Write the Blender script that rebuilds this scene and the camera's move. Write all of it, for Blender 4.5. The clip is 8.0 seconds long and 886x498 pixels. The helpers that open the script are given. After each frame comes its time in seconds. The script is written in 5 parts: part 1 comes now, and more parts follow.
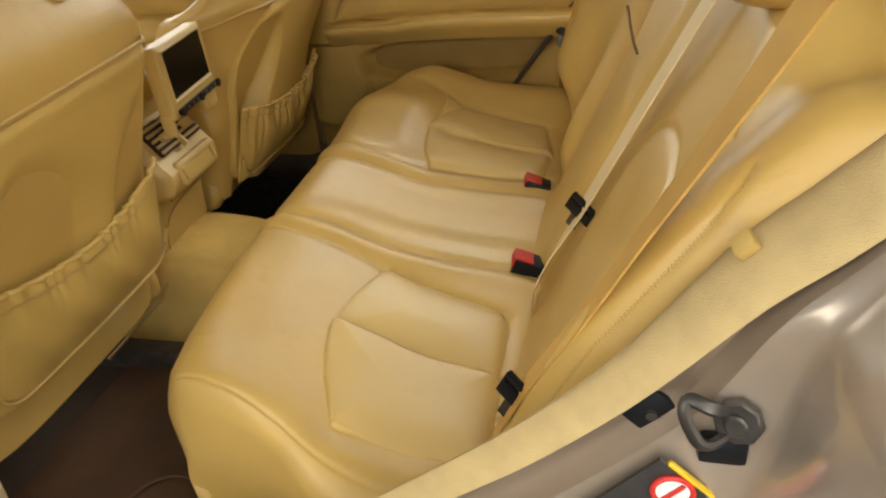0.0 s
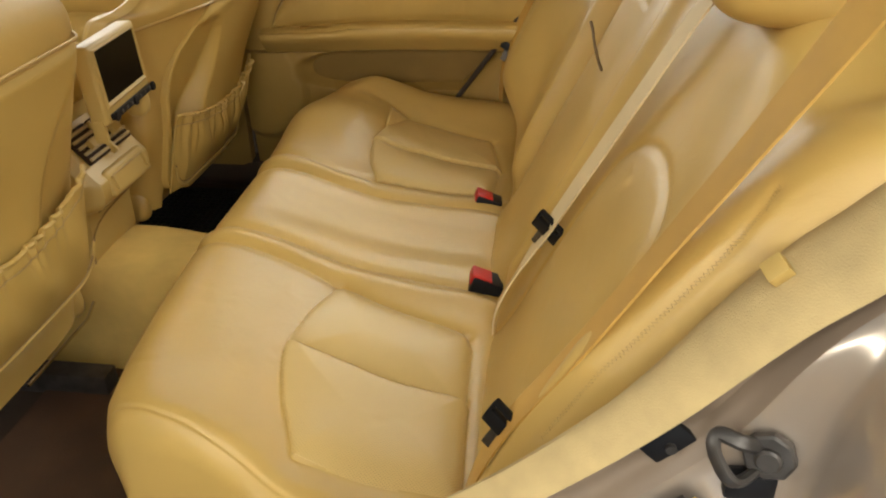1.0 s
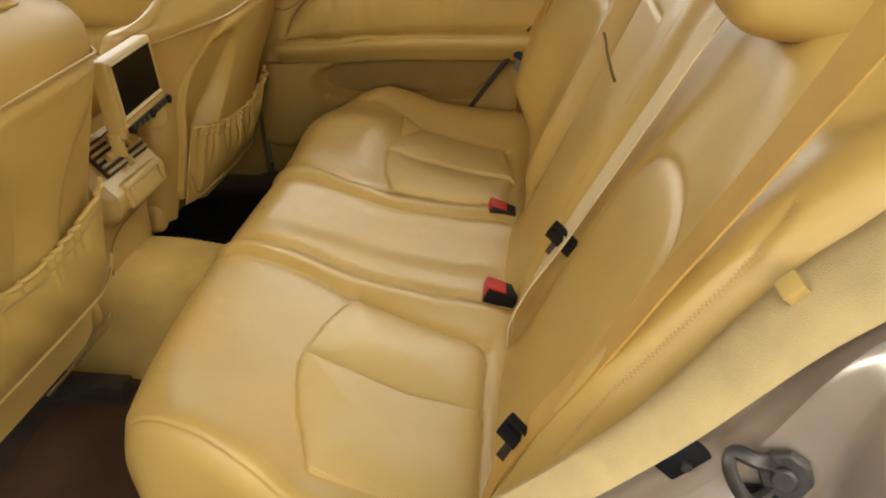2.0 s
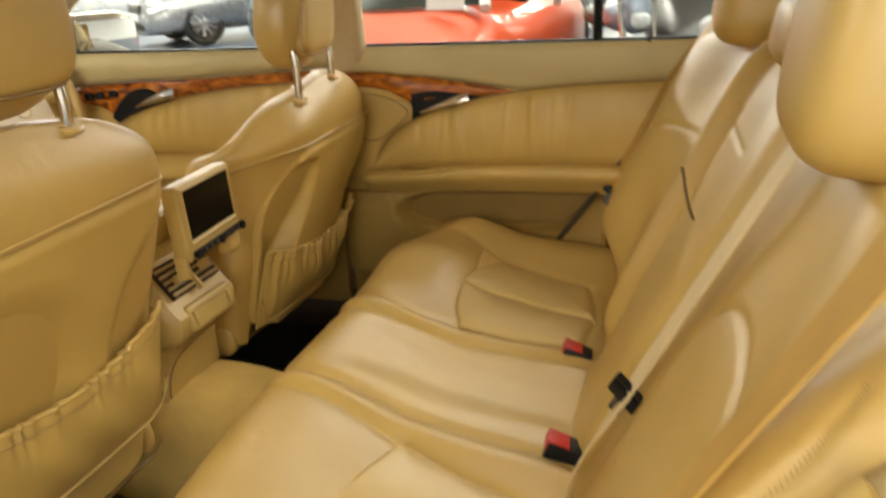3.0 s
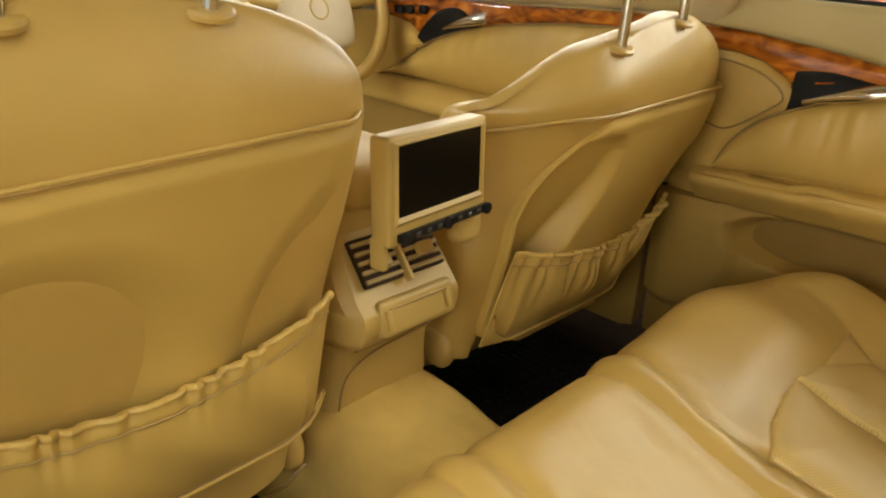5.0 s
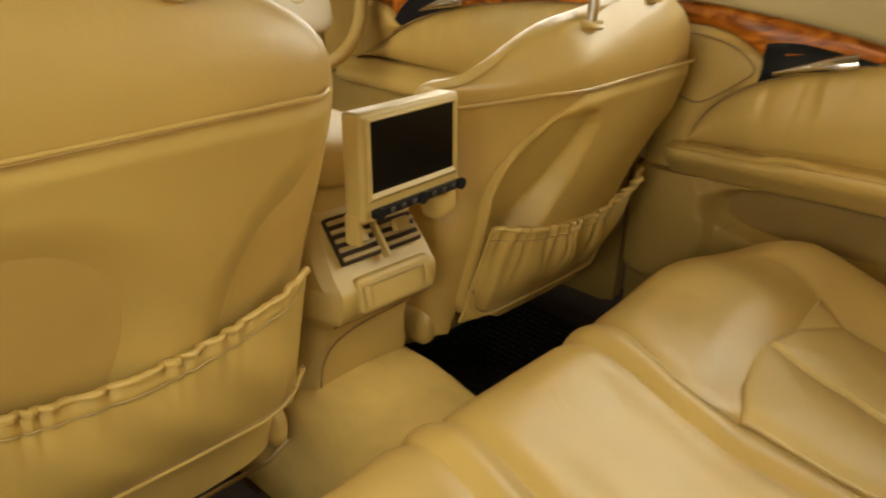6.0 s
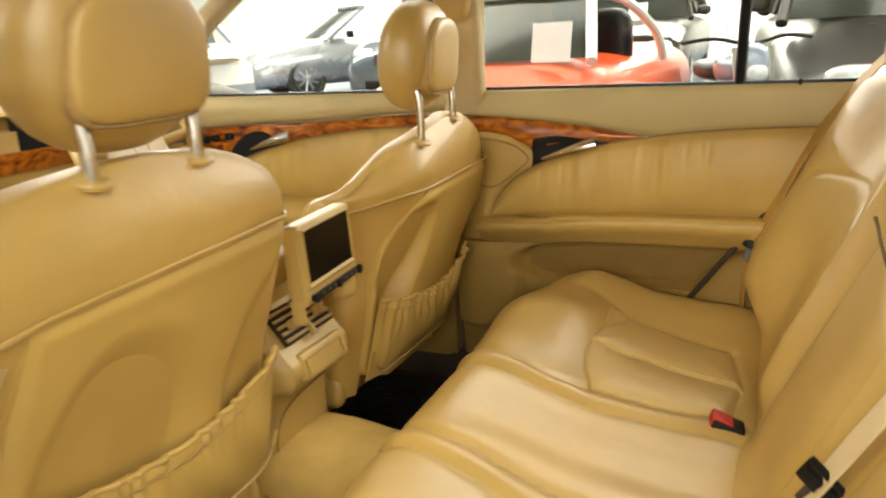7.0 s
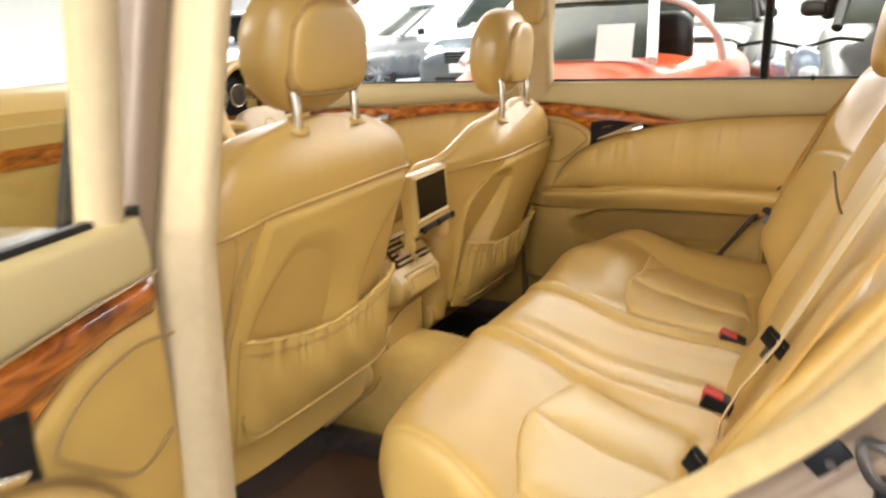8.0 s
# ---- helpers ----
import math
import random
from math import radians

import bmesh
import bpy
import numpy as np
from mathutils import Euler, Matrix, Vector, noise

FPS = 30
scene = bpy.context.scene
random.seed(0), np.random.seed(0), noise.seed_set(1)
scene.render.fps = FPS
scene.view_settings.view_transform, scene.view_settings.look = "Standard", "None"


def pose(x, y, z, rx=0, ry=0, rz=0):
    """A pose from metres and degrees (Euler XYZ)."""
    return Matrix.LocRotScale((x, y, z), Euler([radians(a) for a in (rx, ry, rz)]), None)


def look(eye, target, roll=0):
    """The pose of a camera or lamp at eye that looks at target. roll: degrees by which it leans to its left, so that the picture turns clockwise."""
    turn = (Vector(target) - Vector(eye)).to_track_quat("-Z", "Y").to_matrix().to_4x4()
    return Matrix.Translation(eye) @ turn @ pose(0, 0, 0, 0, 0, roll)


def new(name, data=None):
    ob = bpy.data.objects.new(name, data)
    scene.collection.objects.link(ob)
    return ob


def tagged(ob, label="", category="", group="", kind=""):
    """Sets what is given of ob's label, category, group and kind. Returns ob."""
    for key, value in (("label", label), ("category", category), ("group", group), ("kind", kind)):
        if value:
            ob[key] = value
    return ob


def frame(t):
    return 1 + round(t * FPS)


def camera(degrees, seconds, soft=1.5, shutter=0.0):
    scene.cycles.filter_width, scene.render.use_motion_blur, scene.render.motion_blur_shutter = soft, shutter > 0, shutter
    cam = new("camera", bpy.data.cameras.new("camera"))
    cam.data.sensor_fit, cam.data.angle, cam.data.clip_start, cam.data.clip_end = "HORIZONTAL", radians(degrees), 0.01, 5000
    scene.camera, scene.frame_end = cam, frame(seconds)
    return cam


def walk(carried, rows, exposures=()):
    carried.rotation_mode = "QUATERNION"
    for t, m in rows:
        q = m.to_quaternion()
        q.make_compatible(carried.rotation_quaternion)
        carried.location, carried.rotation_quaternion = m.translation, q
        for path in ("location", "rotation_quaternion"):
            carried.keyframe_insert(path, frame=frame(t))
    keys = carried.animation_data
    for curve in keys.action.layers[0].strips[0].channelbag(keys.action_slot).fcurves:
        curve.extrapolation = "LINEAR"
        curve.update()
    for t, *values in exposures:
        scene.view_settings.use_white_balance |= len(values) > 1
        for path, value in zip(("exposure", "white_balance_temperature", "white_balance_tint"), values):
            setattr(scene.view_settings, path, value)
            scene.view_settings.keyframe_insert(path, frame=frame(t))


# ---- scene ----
cam = camera(59.7, 8.0, 2.0, 0.5)
LEVEL = Matrix.Translation((0, 1.155, 0.6)) @ pose(0, 0, 0, -2.3) @ Matrix.Translation((0, -1.155, -0.6))
PATH = [
    (0, (0.214, -0.042, 1.061), (-0.249, 1.654, 0.107), -4.7),
    (0.5, (0.18, 0.003, 1.034), (-0.204, 1.695, 0.04), -2.1),
    (1, (0.137, -0.011, 1.048), (-0.105, 1.74, 0.114), -0.8),
    (1.2, (0.133, -0.009, 1.052), (-0.125, 1.735, 0.108), -1.0),
    (2.3, (0.143, -0.01, 1.058), (-0.155, 1.759, 0.173), -2.0),
    (2.5, (0.153, -0.001, 1.059), (-0.188, 1.782, 0.218), -2.4),
    (3, (0.202, 0.088, 1.038), (-0.385, 1.9, 0.428), -2.4),
    (3.5, (0.141, 0.222, 1.009), (-0.578, 2.023, 0.52), 0.9),
    (4, (0.027, 0.388, 1.001), (-0.933, 2.062, 0.473), 2.6),
    (4.5, (0.01, 0.481, 0.985), (-1.138, 1.992, 0.353), 5.3),
    (4.7, (0.021, 0.513, 0.974), (-1.207, 1.939, 0.297), 5.6),
    (5.8, (0.046, 0.555, 0.963), (-1.224, 1.898, 0.199), 4.5),
    (6, (0.06, 0.539, 0.96), (-1.173, 1.924, 0.21), 4.0),
    (6.5, (0.094, 0.419, 0.984), (-0.988, 1.986, 0.371), 4.1),
    (7, (0.1, 0.154, 1.003), (-0.7, 1.927, 0.539), -2.2),
    (7.5, (0.141, -0.043, 1.021), (-0.691, 1.726, 0.601), -2.1),
    (8, (0.238, -0.237, 0.995), (-0.697, 1.468, 0.531), -1.3),
]
walk(cam, [(t, LEVEL @ look(eye, target, roll)) for t, eye, target, roll in PATH],
     [(0, -0.28, 6450, 9), (2.5, -0.28, 6450, 9), (3.5, -0.16, 6950, 8), (4.5, -0.14, 6950, 4), (6.0, -0.13, 6950, 4), (6.5, 0.0, 6800, 3), (7.0, 0.12, 6750, 8), (7.5, 0.22, 6450, 12), (8, 0.30, 6200, 15)])

# ---- light ----
world = bpy.data.worlds.new("hall_air")
scene.world = world
world.use_nodes = True
world.node_tree.nodes["Background"].inputs[0].default_value = (1.0, 0.93, 0.82, 1)
world.node_tree.nodes["Background"].inputs[1].default_value = 0.25


def area_lamp(name, x, y, z, sx, sy, watts, color):
    data = bpy.data.lights.new(name, "AREA")
    data.shape, data.size, data.size_y, data.energy, data.color = "RECTANGLE", sx, sy, watts, color
    ob = new(name, data)
    ob.matrix_world = pose(x, y, z)
    return tagged(ob, "bright fluorescent ceiling lamp in the sales hall", "ceiling lamp", "hall lamps")


WARM = (1.0, 0.965, 0.885)
# ceiling lamps: wide panels beside the open doors, narrow tubes over the row of parked cars
for lx, ly, lz, sx, sy, watts in ((-0.6, -2.5, 4.3, 4.0, 1.6, 100), (2.5, -1.3, 4.3, 3.0, 1.6, 110), (6.2, -4.2, 4.3, 4.0, 1.6, 340), (-9.0, -3.0, 4.3, 6.0, 0.8, 800), (0.8, -6.0, 4.3, 8.0, 1.6, 460), (0.8, -12.4, 4.3, 8.0, 1.6, 2600), (2.6, 5.4, 4.3, 4.0, 2.0, 330), (-2.4, 6.4, 4.3, 5.0, 1.5, 300), (-9, 8.5, 4.3, 6.0, 0.8, 900), (5.0, 8.6, 4.3, 6.0, 0.8, 600),
                              (-9.5, 14.6, 4.3, 6.0, 0.8, 1500), (-2, 15.2, 4.3, 6.0, 0.8, 1600), (6, 14.6, 4.3, 6.0, 0.8, 1300)):
    area_lamp("hall_lamp", lx, ly, lz, sx, sy, watts, WARM)

# ---- materials ----


def nodes_of(name):
    m = bpy.data.materials.new(name)
    m.use_nodes = True
    t = m.node_tree
    return m, t.nodes, t.links, t.nodes["Principled BSDF"]


def surface(name, color, rough=0.5, metal=0.0, vary=0.12, scale=6.0, grain=0.0, grain_scale=300.0, coat=0.0, sheen=0.0, spread=0.08, kind="noise", puff=0.0):
    """A worn everyday surface: stains at one scale, grain at another."""
    m, n, l, b = nodes_of(name)
    tc = n.new("ShaderNodeTexCoord")
    big = n.new("ShaderNodeTexNoise")
    big.inputs["Scale"].default_value, big.inputs["Detail"].default_value = scale, 5
    l.new(tc.outputs["Object"], big.inputs["Vector"])
    ramp = n.new("ShaderNodeMapRange")
    ramp.inputs[1].default_value, ramp.inputs[2].default_value = 0.3, 0.7
    ramp.inputs[3].default_value, ramp.inputs[4].default_value = 1 - vary, 1 + vary * 0.5
    l.new(big.outputs["Fac"], ramp.inputs[0])
    mix = n.new("ShaderNodeMix")
    mix.data_type, mix.blend_type = "RGBA", "MULTIPLY"
    mix.inputs[0].default_value = 1.0
    mix.inputs[6].default_value = (*color, 1)
    l.new(ramp.outputs[0], mix.inputs[7])
    l.new(mix.outputs[2], b.inputs["Base Color"])
    rr = n.new("ShaderNodeMapRange")
    rr.inputs[3].default_value, rr.inputs[4].default_value = max(rough - spread, 0.02), min(rough + spread, 1)
    l.new(big.outputs["Fac"], rr.inputs[0])
    l.new(rr.outputs[0], b.inputs["Roughness"])
    b.inputs["Metallic"].default_value = metal
    b.inputs["Coat Weight"].default_value = coat
    b.inputs["Sheen Weight"].default_value = sheen
    if grain:
        if kind == "noise":
            fine = n.new("ShaderNodeTexNoise")
            fine.inputs["Scale"].default_value, fine.inputs["Detail"].default_value = grain_scale, 3
            out = fine.outputs["Fac"]
        else:
            fine = n.new("ShaderNodeTexVoronoi")
            fine.inputs["Scale"].default_value = grain_scale
            out = fine.outputs["Distance"]
        l.new(tc.outputs["Object"], fine.inputs["Vector"])
        bump = n.new("ShaderNodeBump")
        bump.inputs["Strength"].default_value, bump.inputs["Distance"].default_value = grain, 0.002
        l.new(out, bump.inputs["Height"])
        l.new(bump.outputs[0], b.inputs["Normal"])
        if puff:
            wide = n.new("ShaderNodeTexNoise")
            wide.inputs["Scale"].default_value, wide.inputs["Detail"].default_value, wide.inputs["Distortion"].default_value = 22, 4, 0.8
            l.new(tc.outputs["Object"], wide.inputs["Vector"])
            soft = n.new("ShaderNodeBump")
            soft.inputs["Strength"].default_value, soft.inputs["Distance"].default_value = puff, 0.006
            l.new(wide.outputs["Fac"], soft.inputs["Height"])
            l.new(soft.outputs[0], bump.inputs["Normal"])
    return m


def glass_material(name, tint, alpha_mix=0.12):
    m, n, l, b = nodes_of(name)
    clear = n.new("ShaderNodeBsdfTransparent")
    clear.inputs[0].default_value = (*tint, 1)
    gloss = n.new("ShaderNodeBsdfGlossy")
    gloss.inputs["Roughness"].default_value = 0.02
    mix = n.new("ShaderNodeMixShader")
    edge = n.new("ShaderNodeLayerWeight")
    edge.inputs[0].default_value = 0.3
    gain = n.new("ShaderNodeMapRange")
    gain.inputs[3].default_value, gain.inputs[4].default_value = 0.04, 0.22
    l.new(edge.outputs["Facing"], gain.inputs[0])
    l.new(gain.outputs[0], mix.inputs[0])
    l.new(clear.outputs[0], mix.inputs[1])
    l.new(gloss.outputs[0], mix.inputs[2])
    l.new(mix.outputs[0], n["Material Output"].inputs[0])
    return m


def wood_material(name):
    m, n, l, b = nodes_of(name)
    tc = n.new("ShaderNodeTexCoord")
    warp = n.new("ShaderNodeTexNoise")
    warp.inputs["Scale"].default_value, warp.inputs["Detail"].default_value = 9, 8
    warp.inputs["Distortion"].default_value = 2.5
    mp = n.new("ShaderNodeMapping")
    mp.inputs["Scale"].default_value = (1.0, 1.0, 3.0)
    l.new(tc.outputs["Object"], mp.inputs[0])
    l.new(mp.outputs[0], warp.inputs["Vector"])
    ramp = n.new("ShaderNodeValToRGB")
    e = ramp.color_ramp.elements
    e[0].position, e[0].color = 0.33, (0.10, 0.022, 0.004, 1)
    e[1].position, e[1].color = 0.68, (0.60, 0.20, 0.022, 1)
    mid = e.new(0.5)
    mid.color = (0.36, 0.095, 0.010, 1)
    l.new(warp.outputs["Fac"], ramp.inputs[0])
    l.new(ramp.outputs[0], b.inputs["Base Color"])
    b.inputs["Roughness"].default_value = 0.18
    b.inputs["Coat Weight"].default_value = 0.8
    return m


def perforated_material(name, color):
    """Leather with rows of small punched holes."""
    m, n, l, b = nodes_of(name)
    tc = n.new("ShaderNodeTexCoord")
    mp = n.new("ShaderNodeMapping")
    mp.inputs["Rotation"].default_value = (0, 0, radians(45))
    l.new(tc.outputs["Object"], mp.inputs[0])
    vor = n.new("ShaderNodeTexVoronoi")
    vor.voronoi_dimensions = "2D"
    vor.inputs["Scale"].default_value, vor.inputs["Randomness"].default_value = 330, 0.0
    l.new(mp.outputs[0], vor.inputs["Vector"])
    dots = n.new("ShaderNodeMapRange")
    dots.inputs[1].default_value, dots.inputs[2].default_value = 0.14, 0.26
    l.new(vor.outputs["Distance"], dots.inputs[0])
    big = n.new("ShaderNodeTexNoise")
    big.inputs["Scale"].default_value = 7
    l.new(tc.outputs["Object"], big.inputs["Vector"])
    mix = n.new("ShaderNodeMix")
    mix.data_type, mix.blend_type = "RGBA", "MIX"
    mix.inputs[6].default_value = (color[0] * 0.70, color[1] * 0.66, color[2] * 0.58, 1)
    mix.inputs[7].default_value = (*color, 1)
    l.new(dots.outputs[0], mix.inputs[0])
    l.new(mix.outputs[2], b.inputs["Base Color"])
    b.inputs["Roughness"].default_value = 0.36
    bump = n.new("ShaderNodeBump")
    bump.inputs["Strength"].default_value, bump.inputs["Distance"].default_value = 0.3, 0.001
    l.new(dots.outputs[0], bump.inputs["Height"])
    l.new(bump.outputs[0], b.inputs["Normal"])
    return m


HIDE = (0.555, 0.362, 0.095)
LEATHER = surface("leather", HIDE, 0.40, vary=0.12, scale=5, grain=0.07, grain_scale=1100, kind="voronoi", spread=0.10, puff=0.16)
PERFORATED = perforated_material("perforated_leather", (0.65, 0.455, 0.160))
DOOR_HIDE = surface("door_leather", (0.50, 0.322, 0.080), 0.48, vary=0.12, scale=7, grain=0.08, grain_scale=1100, kind="voronoi", puff=0.10)
PANEL = surface("seat_shell", (0.54, 0.359, 0.092), 0.5, vary=0.08, scale=4, grain=0.06, grain_scale=1200, kind="voronoi")
PLASTIC = surface("cream_plastic", (0.51, 0.348, 0.102), 0.42, vary=0.07, scale=9, grain=0.08, grain_scale=600)
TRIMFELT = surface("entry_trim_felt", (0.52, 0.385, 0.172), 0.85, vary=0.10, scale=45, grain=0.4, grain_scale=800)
RAIL = surface("door_rail_plastic", (0.50, 0.392, 0.178), 0.55, vary=0.06, scale=8, grain=0.2, grain_scale=600)
FELT = surface("pillar_felt", (0.62, 0.490, 0.285), 0.85, vary=0.06, scale=60, grain=0.3, grain_scale=900)
CARPET = surface("beige_carpet", (0.63, 0.425, 0.122), 0.95, vary=0.16, scale=14, grain=0.3, grain_scale=1100)
DARKCARPET = surface("dark_carpet", (0.07, 0.045, 0.028), 0.95, vary=0.25, scale=14, grain=0.8, grain_scale=1000)
MAT_BROWN = surface("dark_brown_mat", (0.085, 0.042, 0.020), 0.6, vary=0.4, scale=10, grain=0.5, grain_scale=500)
DARKSEAL = surface("brown_rubber", (0.035, 0.022, 0.012), 0.6, vary=0.2, scale=40)
RUBBER = surface("black_rubber", (0.024, 0.024, 0.021), 0.55, vary=0.3, scale=18, grain=0.2, grain_scale=300)
BLACK = surface("black_plastic", (0.010, 0.010, 0.011), 0.38, vary=0.2, scale=30)
DARKMETAL = surface("dark_steel", (0.10, 0.09, 0.08), 0.38, metal=0.7, vary=0.3, scale=40)
SCREEN = surface("screen_glass", (0.003, 0.003, 0.003), 0.22, vary=0.1, scale=3, spread=0.03)
SCREEN.node_tree.nodes["Principled BSDF"].inputs["Specular IOR Level"].default_value = 0.2
CHROME = surface("satin_chrome", (0.72, 0.68, 0.60), 0.18, metal=1.0, vary=0.05, scale=30)
MIRROR = surface("mirror_glass", (0.85, 0.85, 0.85), 0.03, metal=1.0, vary=0.02, scale=5, spread=0.01)
RED = surface("red_button", (0.55, 0.018, 0.012), 0.4, vary=0.1, scale=50)
WEBBING_PALE = surface("pale_seat_belt_webbing", (0.72, 0.57, 0.31), 0.6, vary=0.06, scale=30, grain=0.12, grain_scale=1500)
WEBBING = surface("seat_belt_webbing", (0.54, 0.315, 0.068), 0.55, vary=0.08, scale=30, grain=0.12, grain_scale=1500)
WOOD = wood_material("burl_wood")
PAINT = surface("champagne_paint", (0.44, 0.365, 0.29), 0.24, metal=0.45, vary=0.05, scale=5, coat=0.8)
JAMB = surface("jamb_paint", (0.24, 0.178, 0.122), 0.4, metal=0.15, vary=0.1, scale=8)
GLASS = glass_material("window_glass", (0.90, 0.94, 0.86))
LINER = surface("headliner_cloth", (0.46, 0.39, 0.27), 0.95, vary=0.05, scale=10, grain=0.3, grain_scale=700)
THREAD = surface("thread", (0.45, 0.315, 0.125), 0.7, vary=0.1, scale=60)
GROOVE = surface("seam_groove", (0.27, 0.17, 0.06), 0.8, vary=0.1, scale=60)
SEAM = surface("stitched_seam", (0.42, 0.265, 0.085), 0.7, vary=0.1, scale=60)
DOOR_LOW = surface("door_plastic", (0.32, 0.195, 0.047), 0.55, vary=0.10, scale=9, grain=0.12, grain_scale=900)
# door plastic darkened: the shade inside the door pockets is in this colour
POCKET_SHADE = surface("pocket_shade", (0.21, 0.122, 0.029), 0.7, vary=0.12, scale=12, grain=0.2, grain_scale=900)
VENT = surface("vent_well", (0.040, 0.022, 0.010), 0.7, vary=0.2, scale=30)
SLAT = surface("vent_slat", (0.40, 0.28, 0.10), 0.5, vary=0.08, scale=30)
YELLOW = surface("yellow_plastic", (0.75, 0.50, 0.02), 0.45, vary=0.1, scale=40)
WHITE = surface("white_paper", (0.82, 0.82, 0.80), 0.6, vary=0.03, scale=20)
SIGNRED = surface("sign_red", (0.60, 0.03, 0.02), 0.5, vary=0.05, scale=20)

for glossy in (LEATHER, PERFORATED):
    glossy.node_tree.nodes["Principled BSDF"].inputs["Specular IOR Level"].default_value = 0.95
for dull in (VENT, POCKET_SHADE, DOOR_LOW, BLACK, RUBBER, CARPET):
    dull.node_tree.nodes["Principled BSDF"].inputs["Specular IOR Level"].default_value = 0.2

# ---- mesh helpers ----


def part(name, bm, material, parent=None, label="", sharp=40, second=None):
    """Links a bmesh as one mesh object, under a thing or a part."""
    bmesh.ops.recalc_face_normals(bm, faces=bm.faces)
    me = bpy.data.meshes.new(name)
    bm.to_mesh(me)
    bm.free()
    me.polygons.foreach_set("use_smooth", [True] * len(me.polygons))
    me.set_sharp_from_angle(angle=radians(sharp))
    me.materials.append(material)
    if second:
        me.materials.append(second)
    ob = new(name, me)
    if parent:
        ob.parent = parent
    return tagged(ob, label)


def thing(name, label, category, m=None, group="", kind=""):
    ob = new(name)
    ob.empty_display_size = 0.1
    if m:
        ob.matrix_world = m
    return tagged(ob, label, category, group, kind)


def box(x0, x1, y0, y1, z0, z1, bevel=0.0, seg=2, bm=None):
    bm = bm or bmesh.new()
    vs = [bm.verts.new((x, y, z)) for x in (x0, x1) for y in (y0, y1) for z in (z0, z1)]
    fs = [bm.faces.new([vs[i] for i in q]) for q in ((0, 1, 3, 2), (4, 6, 7, 5), (0, 4, 5, 1), (2, 3, 7, 6), (0, 2, 6, 4), (1, 5, 7, 3))]
    if bevel:
        es = list({e for f in fs for e in f.edges})
        bmesh.ops.bevel(bm, geom=es, offset=bevel, segments=seg, affect="EDGES", profile=0.6)
    return bm


def grid(points, close_u=False, close_v=False, bm=None):
    """A sheet through a table of points [u][v]."""
    bm = bm or bmesh.new()
    vs = [[bm.verts.new(p) for p in row] for row in points]
    nu, nv = len(vs), len(vs[0])
    for i in range(nu if close_u else nu - 1):
        for j in range(nv if close_v else nv - 1):
            a, b = vs[i], vs[(i + 1) % nu]
            bm.faces.new((a[j], b[j], b[(j + 1) % nv], a[(j + 1) % nv]))
    return bm


def slab(f, nu, nv, back, bm=None):
    """A thick sheet: front f(a, b), with a and b from 0 to 1, and the same moved by back."""
    bm = bm or bmesh.new()
    back = Vector(back)
    front = [[Vector(f(i / nu, j / nv)) for j in range(nv + 1)] for i in range(nu + 1)]
    va = [[bm.verts.new(p) for p in row] for row in front]
    vb = [[bm.verts.new(p + back) for p in row] for row in front]
    for i in range(nu):
        for j in range(nv):
            bm.faces.new((va[i][j], va[i + 1][j], va[i + 1][j + 1], va[i][j + 1]))
            bm.faces.new((vb[i][j], vb[i][j + 1], vb[i + 1][j + 1], vb[i + 1][j]))
    for i in range(nu):
        bm.faces.new((va[i][0], vb[i][0], vb[i + 1][0], va[i + 1][0]))
        bm.faces.new((va[i][nv], va[i + 1][nv], vb[i + 1][nv], vb[i][nv]))
    for j in range(nv):
        bm.faces.new((va[0][j], va[0][j + 1], vb[0][j + 1], vb[0][j]))
        bm.faces.new((va[nu][j], vb[nu][j], vb[nu][j + 1], va[nu][j + 1]))
    return bm


def tube(pts, r, n=10, bm=None, flat=1.0):
    """A round rod along points."""
    pts = [Vector(p) for p in pts]
    rows, side = [], None
    for i, p in enumerate(pts):
        t = (pts[min(i + 1, len(pts) - 1)] - pts[max(i - 1, 0)]).normalized()
        if side is None:
            side = t.orthogonal().normalized()
        side = (side - t * side.dot(t)).normalized()
        up = t.cross(side)
        rad = r[i] if isinstance(r, (list, tuple)) else r
        rows.append([p + rad * (math.cos(a) * side + flat * math.sin(a) * up) for a in (2 * math.pi * k / n for k in range(n))])
    bm = grid(rows, close_v=True, bm=bm)
    bm.verts.ensure_lookup_table()
    base = len(bm.verts) - len(pts) * n
    bm.faces.new([bm.verts[base + k] for k in range(n)][::-1])
    bm.faces.new([bm.verts[base + (len(pts) - 1) * n + k] for k in range(n)])
    return bm


def smooth_line(pts, n):
    """Catmull-Rom through points, n steps a span."""
    pts = [Vector(p) for p in pts]
    out = []
    for i in range(len(pts) - 1):
        a, b, c, d = pts[max(i - 1, 0)], pts[i], pts[i + 1], pts[min(i + 2, len(pts) - 1)]
        for k in range(n):
            t = k / n
            out.append(0.5 * ((2 * b) + (c - a) * t + (2 * a - 5 * b + 4 * c - d) * t * t + (3 * b - a - 3 * c + d) * t ** 3))
    return out + [pts[-1]]


